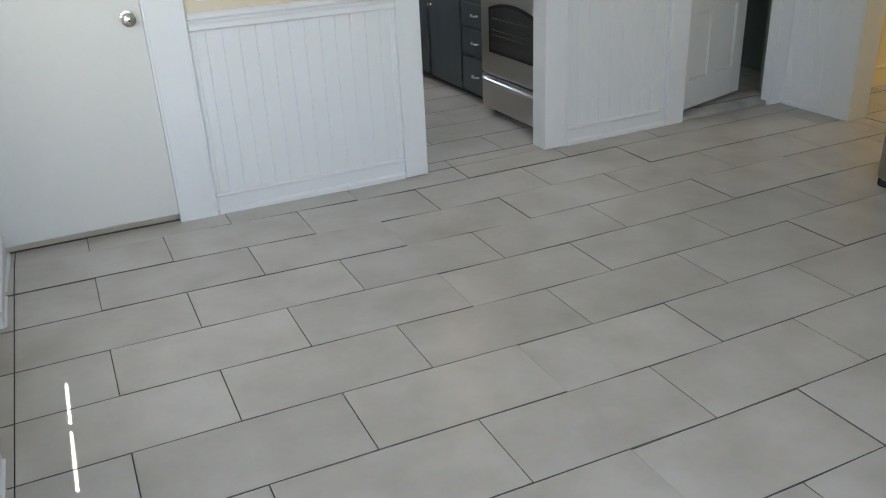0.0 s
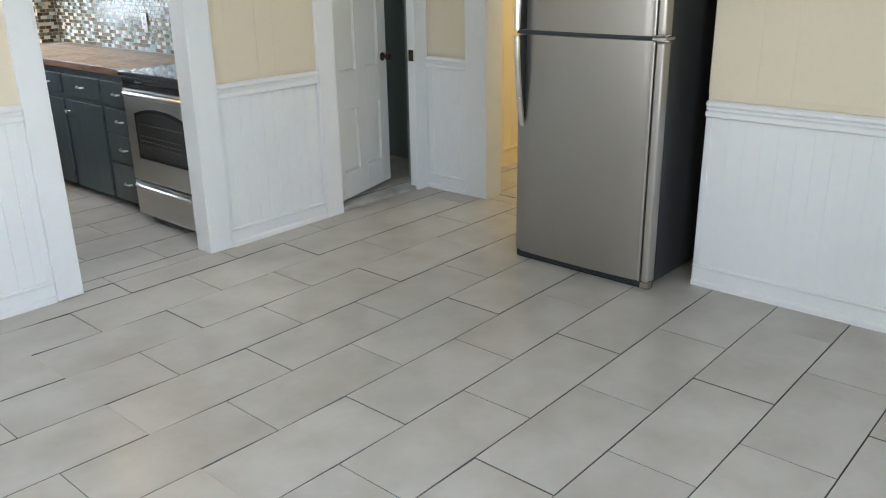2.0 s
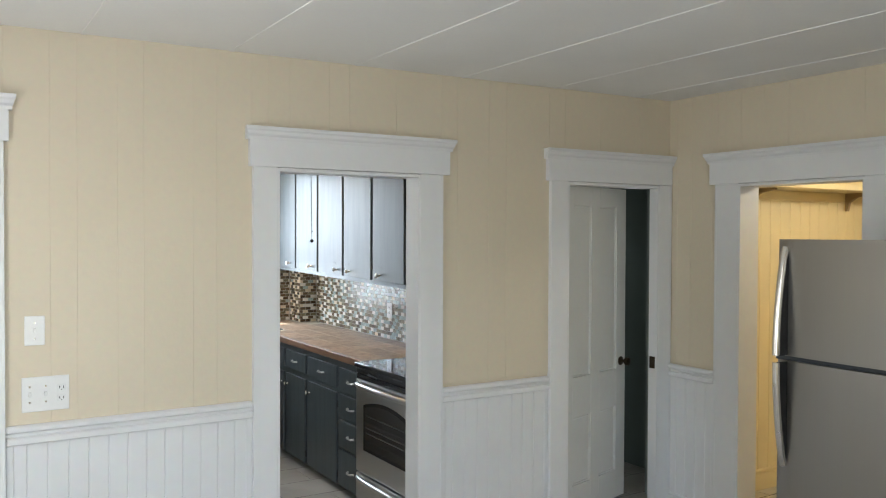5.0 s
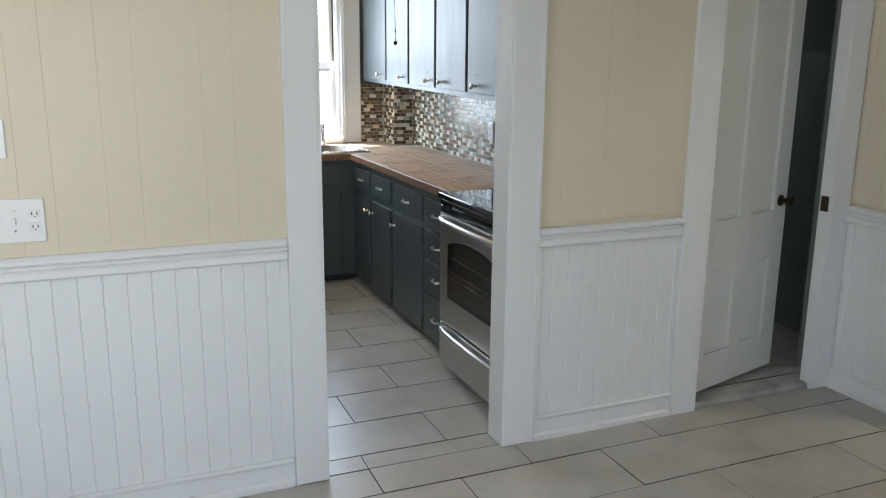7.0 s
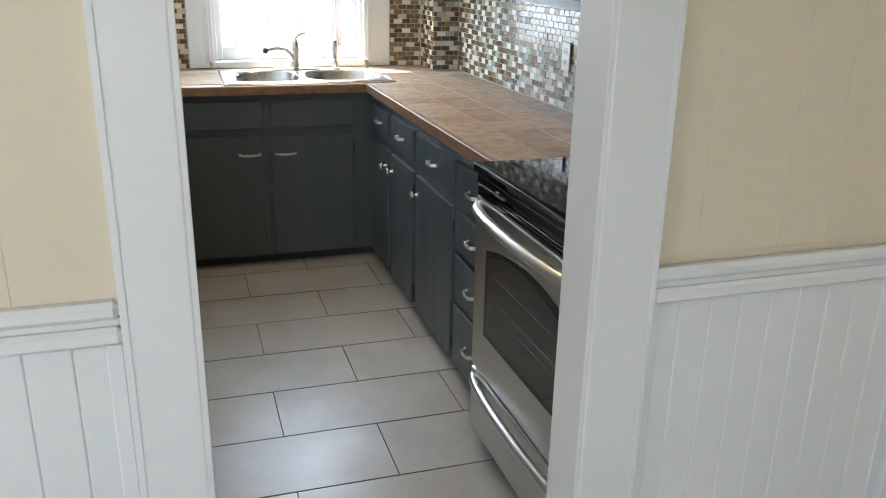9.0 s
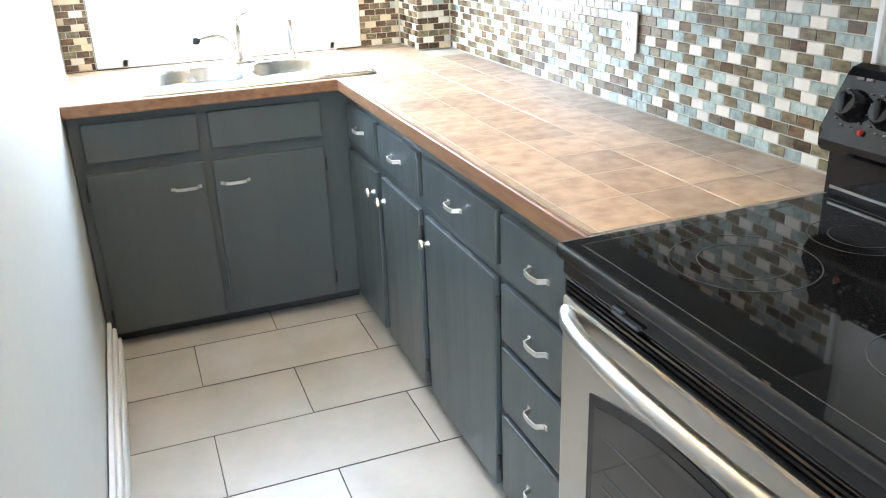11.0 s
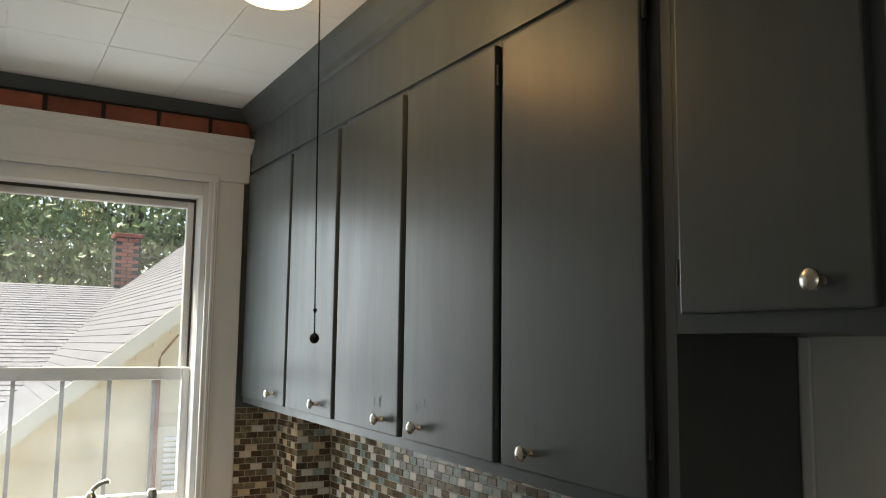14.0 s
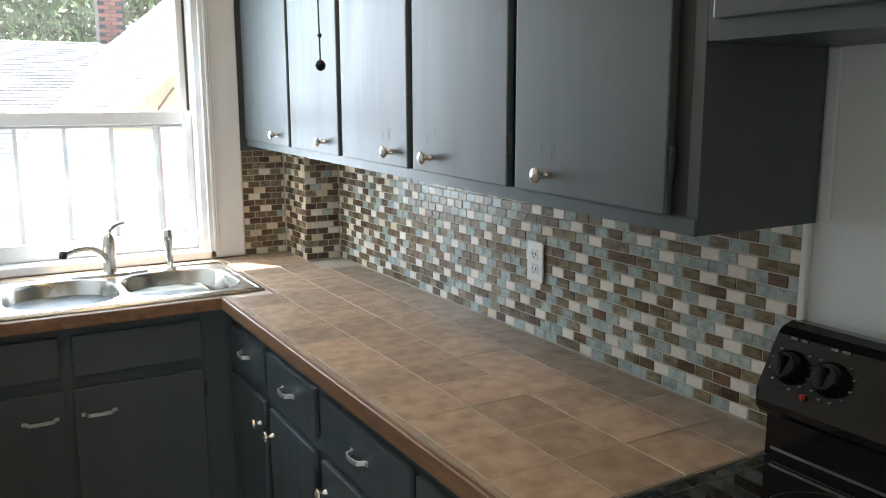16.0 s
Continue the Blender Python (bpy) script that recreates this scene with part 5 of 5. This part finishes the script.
# ---- worktop tiles ----
def tile_mesh(nm, w, d, h, material, ch=0.0012, joint=None):
    """A tile centred on its top, with a small chamfer."""
    a, b = w / 2, d / 2
    vs = [(-a, -b, -h), (a, -b, -h), (a, b, -h), (-a, b, -h), (-a, -b, -ch), (a, -b, -ch), (a, b, -ch), (-a, b, -ch),
          (-a + ch, -b + ch, 0), (a - ch, -b + ch, 0), (a - ch, b - ch, 0), (-a + ch, b - ch, 0)]
    fs = [(8, 9, 10, 11)] + [(i, (i + 1) % 4, (i + 1) % 4 + 4, i + 4) for i in range(4)] + [(i + 4, (i + 1) % 4 + 4, (i + 1) % 4 + 8, i + 8) for i in range(4)]
    me = bpy.data.meshes.new(nm)
    me.from_pydata(vs, [], fs)
    me.materials.append(material)
    if joint:
        me.materials.append(joint)
        # floor chamfers facing y take grout too, painting shade into the long joints
        for i in (1, 2, 3, 4, 5, 7) if nm == "floor_tile" else range(1, 9):
            me.polygons[i].material_index = 1
    return me


cache = {}


def lay(nm, parent, x0, x1, y0, y1, z, h, material, gap, rng=None, sag=False):
    w, d = round(x1 - x0 - gap, 4), round(y1 - y0 - gap, 4)
    if w < 0.008 or d < 0.008:
        return
    key = (nm, w, d, material.name)
    if key not in cache:
        cache[key] = tile_mesh(nm, w, d, h, material, 0.0012 if nm == "floor_tile" else 0.0007, joint=GROUT if nm == "floor_tile" else COUNTER_GROUT)
    x, y = (x0 + x1) / 2, (y0 + y1) / 2
    ob = piece(nm, cache[key], parent, (x, y, z + (floor_z(x, y) if sag else 0) + (rng.uniform(-0.0006, 0.0006) if rng else 0)))
    if sag:
        ob.rotation_euler = (math.atan((floor_z(x, y1) - floor_z(x, y0)) / (y1 - y0)), -math.atan((floor_z(x1, y) - floor_z(x0, y)) / (x1 - x0)), 0)


rng = random.Random(5)
EDGE_TILE = mat("tan_edge_tile", (0.46, 0.36, 0.27), 0.45, tint=(0.30, 0.22, 0.155), scale=12, amount=0.8, grain=50, bump=0.2, rand=0.1)
XJ = [2.595, 2.7475, 2.90, 3.0525, KE - 0.012]
YJ = [4.758] + [4.757 + 0.1525 * k for k in range(1, 16)] + [KN - 0.012]
for i in range(len(XJ) - 1):
    for j in range(len(YJ) - 1):
        x0, x1, y0, y1 = XJ[i], XJ[i + 1], YJ[j], YJ[j + 1]
        if y1 > 6.87 and x1 > 3.03:
            x1 = min(x1, 3.03)
        if y1 > 6.55 and x0 < 2.725:
            x0 = max(x0, 2.726)
        if x1 - x0 > 0.012:
            lay("counter_tile", top_t, x0, x1, y0, y1, CT, 0.005, COUNTER_TILE, 0.003, rng)
for j in range(12):
    y0, y1 = YJ[j], min(YJ[j + 1], 6.474)
    part("edge_tile", boxed(2.5792, 2.5945, y0 + 0.001, y1 - 0.001, CT - 0.004, CT - 0.0004), EDGE_TILE, top_t)
for i in range(7):
    lay("counter_tile", top_t, 1.665 + 0.1525 * i, min(1.665 + 0.1525 * (i + 1), 2.724), 7.062, 7.158, CT, 0.005, COUNTER_TILE, 0.003, rng)
for k in range(3):
    lay("counter_tile", top_t, 1.665, 1.80, 6.56 + 0.1525 * k, 6.56 + 0.1525 * (k + 1), CT, 0.005, COUNTER_TILE, 0.003, rng)
    lay("counter_tile", top_t, 1.80, 1.902, 6.56 + 0.1525 * k, 6.56 + 0.1525 * (k + 1), CT, 0.005, COUNTER_TILE, 0.003, rng)

# ---- mosaic backsplash ----
PX, PY = 3.04, 6.93     # the boxed-out pillar in the corner
bs = solid("wall_backsplash", boxed(KE - 0.006, KE, 4.77, PY, CT, 1.33), MOS_GROUT, "mosaic backsplash of brown, cream and aqua glass tiles", "backsplash")
pl = solid("wall_pillar", boxed(PX, KE, PY, KN, CT, 1.33), MOS_GROUT, "mosaic-clad boxed pillar in the kitchen corner", "pillar")
bn = solid("wall_backsplash_window", boxed(2.856, PX, KN - 0.006, KN, CT, 1.33), MOS_GROUT, "mosaic backsplash beside the window", "backsplash")
bw = solid("wall_backsplash_west", boxed(KW, 1.768, KN - 0.006, KN, CT, 1.33), MOS_GROUT, "mosaic backsplash beside the window", "backsplash")
MW, MH, MG = 0.0475, 0.0230, 0.0025
mos_cache = {}
WARM_LIT = (0.12, 0.35, 0.20, 0.02, 0.31)      # little aqua, more tan and brown: the corner's warm bounced light painted in


def mosaic(parent, P3, u0, u1, z0, z1, seed, singles, shares):
    """Brick-bond mosaic strips. P3(u, depth, z); the pieces past `singles` are joined in one mesh for each kind."""
    r = random.Random(seed)
    joined = [([], []) for _ in MOS]
    row, z, count, here = 0, z0 + MG, 0, []
    while z + MH * 0.5 < z1:
        h = min(MH, z1 - z - 0.001)
        u = u0 - (MW / 2 if row % 2 else 0)
        above, here, kinds = here, [], []
        while u < u1:
            a, b = max(u, u0) + MG / 2, min(u + MW, u1) - MG / 2
            u += MW
            if b - a < 0.004:
                continue
            for _ in range(4):      # pale pieces never touch, and no kind runs on for long
                k = r.choices(range(len(MOS)), shares(u) if callable(shares) else shares)[0]
                near = [q for w, q in above if abs(w - u) < MW] + kinds[-1:]
                if not (k in (0, 4) and (0 in near or 4 in near)) and kinds[-2:] != [k, k] and near.count(k) < 2:
                    break
            kinds.append(k)
            here.append((u, k))
            dep = 0.0014 + r.uniform(0, 0.0009)
            tilt = r.uniform(-0.0006, 0.0006)
            q = [P3(a, 0, z), P3(b, 0, z), P3(b, 0, z + h), P3(a, 0, z + h),
                 P3(a + 0.0008, dep - tilt, z + 0.0008), P3(b - 0.0008, dep + tilt, z + 0.0008), P3(b - 0.0008, dep + tilt, z + h - 0.0008), P3(a + 0.0008, dep - tilt, z + h - 0.0008)]
            fs = [(4, 5, 6, 7), (0, 1, 5, 4), (1, 2, 6, 5), (2, 3, 7, 6), (3, 0, 4, 7)]
            if count < singles:
                key = (seed, round(b - a, 4), round(h, 4), k, count % 3)
                o = Vector(q[0])
                if key not in mos_cache:
                    me = bpy.data.meshes.new("mosaic_tile")
                    me.from_pydata([Vector(v) - o for v in q], [], fs)
                    me.materials.append(MOS[k])
                    mos_cache[key] = me
                piece("mosaic_tile", mos_cache[key], parent, o)
                count += 1
            else:
                v, f = joined[k]
                n = len(v)
                v += q
                f += [tuple(n + i for i in g) for g in fs]
        z += MH + MG
        row += 1
    for k, (v, f) in enumerate(joined):
        if v:
            me = bpy.data.meshes.new("mosaic_field")
            me.from_pydata(v, [], f)
            me.materials.append(MOS[k])
            ob = new("mosaic_field", me)
            ob.parent = parent
            ob["kind"] = "stuff"


# shares drift from aqua to brown towards the window, painting in warmer light
mosaic(bs, lambda u, d, z: (KE - 0.006 - d, u, z), 4.772, PY - 0.006, CT + 0.001, 1.329, 3, 290,
       lambda u: (0.28, 0.14 + 0.09 * (u - 5.8), 0.27 + 0.05 * (u - 5.8), 0.34 - 0.28 * max(0.0, u - 5.8), max(0.0, 0.03 + 0.04 * (u - 5.8))))
mosaic(pl, lambda u, d, z: (u, PY - d, z), PX - 0.004, KE - 0.008, CT + 0.001, 1.329, 4, 120, WARM_LIT)
pl2 = new("pillar_side", mesh_of("pillar_side", boxed(PX - 0.001, PX, PY, KN - 0.012, CT, 1.33), MOS_GROUT))
pl2.parent = pl
mosaic(pl, lambda u, d, z: (PX - 0.001 - d, u, z), PY, KN - 0.012, CT + 0.001, 1.329, 6, 160, WARM_LIT)
mosaic(bn, lambda u, d, z: (u, KN - 0.006 - d, z), 2.857, PX - 0.006, CT + 0.001, 1.329, 7, 120, WARM_LIT)
mosaic(bw, lambda u, d, z: (u, KN - 0.006 - d, z), KW + 0.001, 1.766, CT + 0.001, 1.329, 8, 60, WARM_LIT)
part("edge_trim", boxed(KE - 0.014, KE - 0.0005, 4.757, 4.771, CT, 1.33, 0.002), WHITE, bs, "white edge strip")

# ---- floor tiles ----
rng = random.Random(7)


def tiled(parent, x0, x1, y0, y1, ox, oy, z=0.0, skip=None, sag=False):
    j = math.floor((y0 - oy) / (P / 2))
    while oy + j * P / 2 < y1:
        a, b = max(y0, oy + j * P / 2), min(y1, oy + (j + 1) * P / 2)
        i = math.floor((x0 - ox) / P) - 1
        while ox + (i + (0.5 if j % 2 else 0)) * P < x1:
            c, d = max(x0, ox + (i + (0.5 if j % 2 else 0)) * P), min(x1, ox + (i + 1 + (0.5 if j % 2 else 0)) * P)
            i += 1
            if d - c > 0.01 and b - a > 0.01 and not (skip and skip((c + d) / 2, (a + b) / 2)):
                lay("floor_tile", parent, c, d, a, b, z, 0.014, TILE, 0.0030, rng, sag)
        j += 1


tiled(floor, -0.238, BUMP + 0.01, -0.85, 1.87 - P / 2, 0.66, 1.87, sag=True)
tiled(floor, -0.238, EW, 1.87 - P / 2, NW, 0.66, 1.87, sag=True)
for k in range(-9, 7):
    lay("floor_tile", floor, WW, -0.238, 1.87 + k * P / 2, min(NW, 1.87 + (k + 1) * P / 2), 0.0, 0.014, TILE, 0.0042, rng, True)
tiled(floor, 1.70, 2.435, NW, 3.984, 0.66, 1.87, sag=True)
tiled(floor, EW, 4.31, 2.631, 3.355, 0.66, 1.87)
tiled(floor, 4.31, 6.9, 1.1, 3.8, 0.66, 1.87)
tiled(floor_kitchen, KW, 2.70, 3.986, 6.60, 1.938, 4.884)
tiled(floor_pantry, 3.30, 4.6, 3.988, 5.3, 3.5, 4.1, z=0.026)
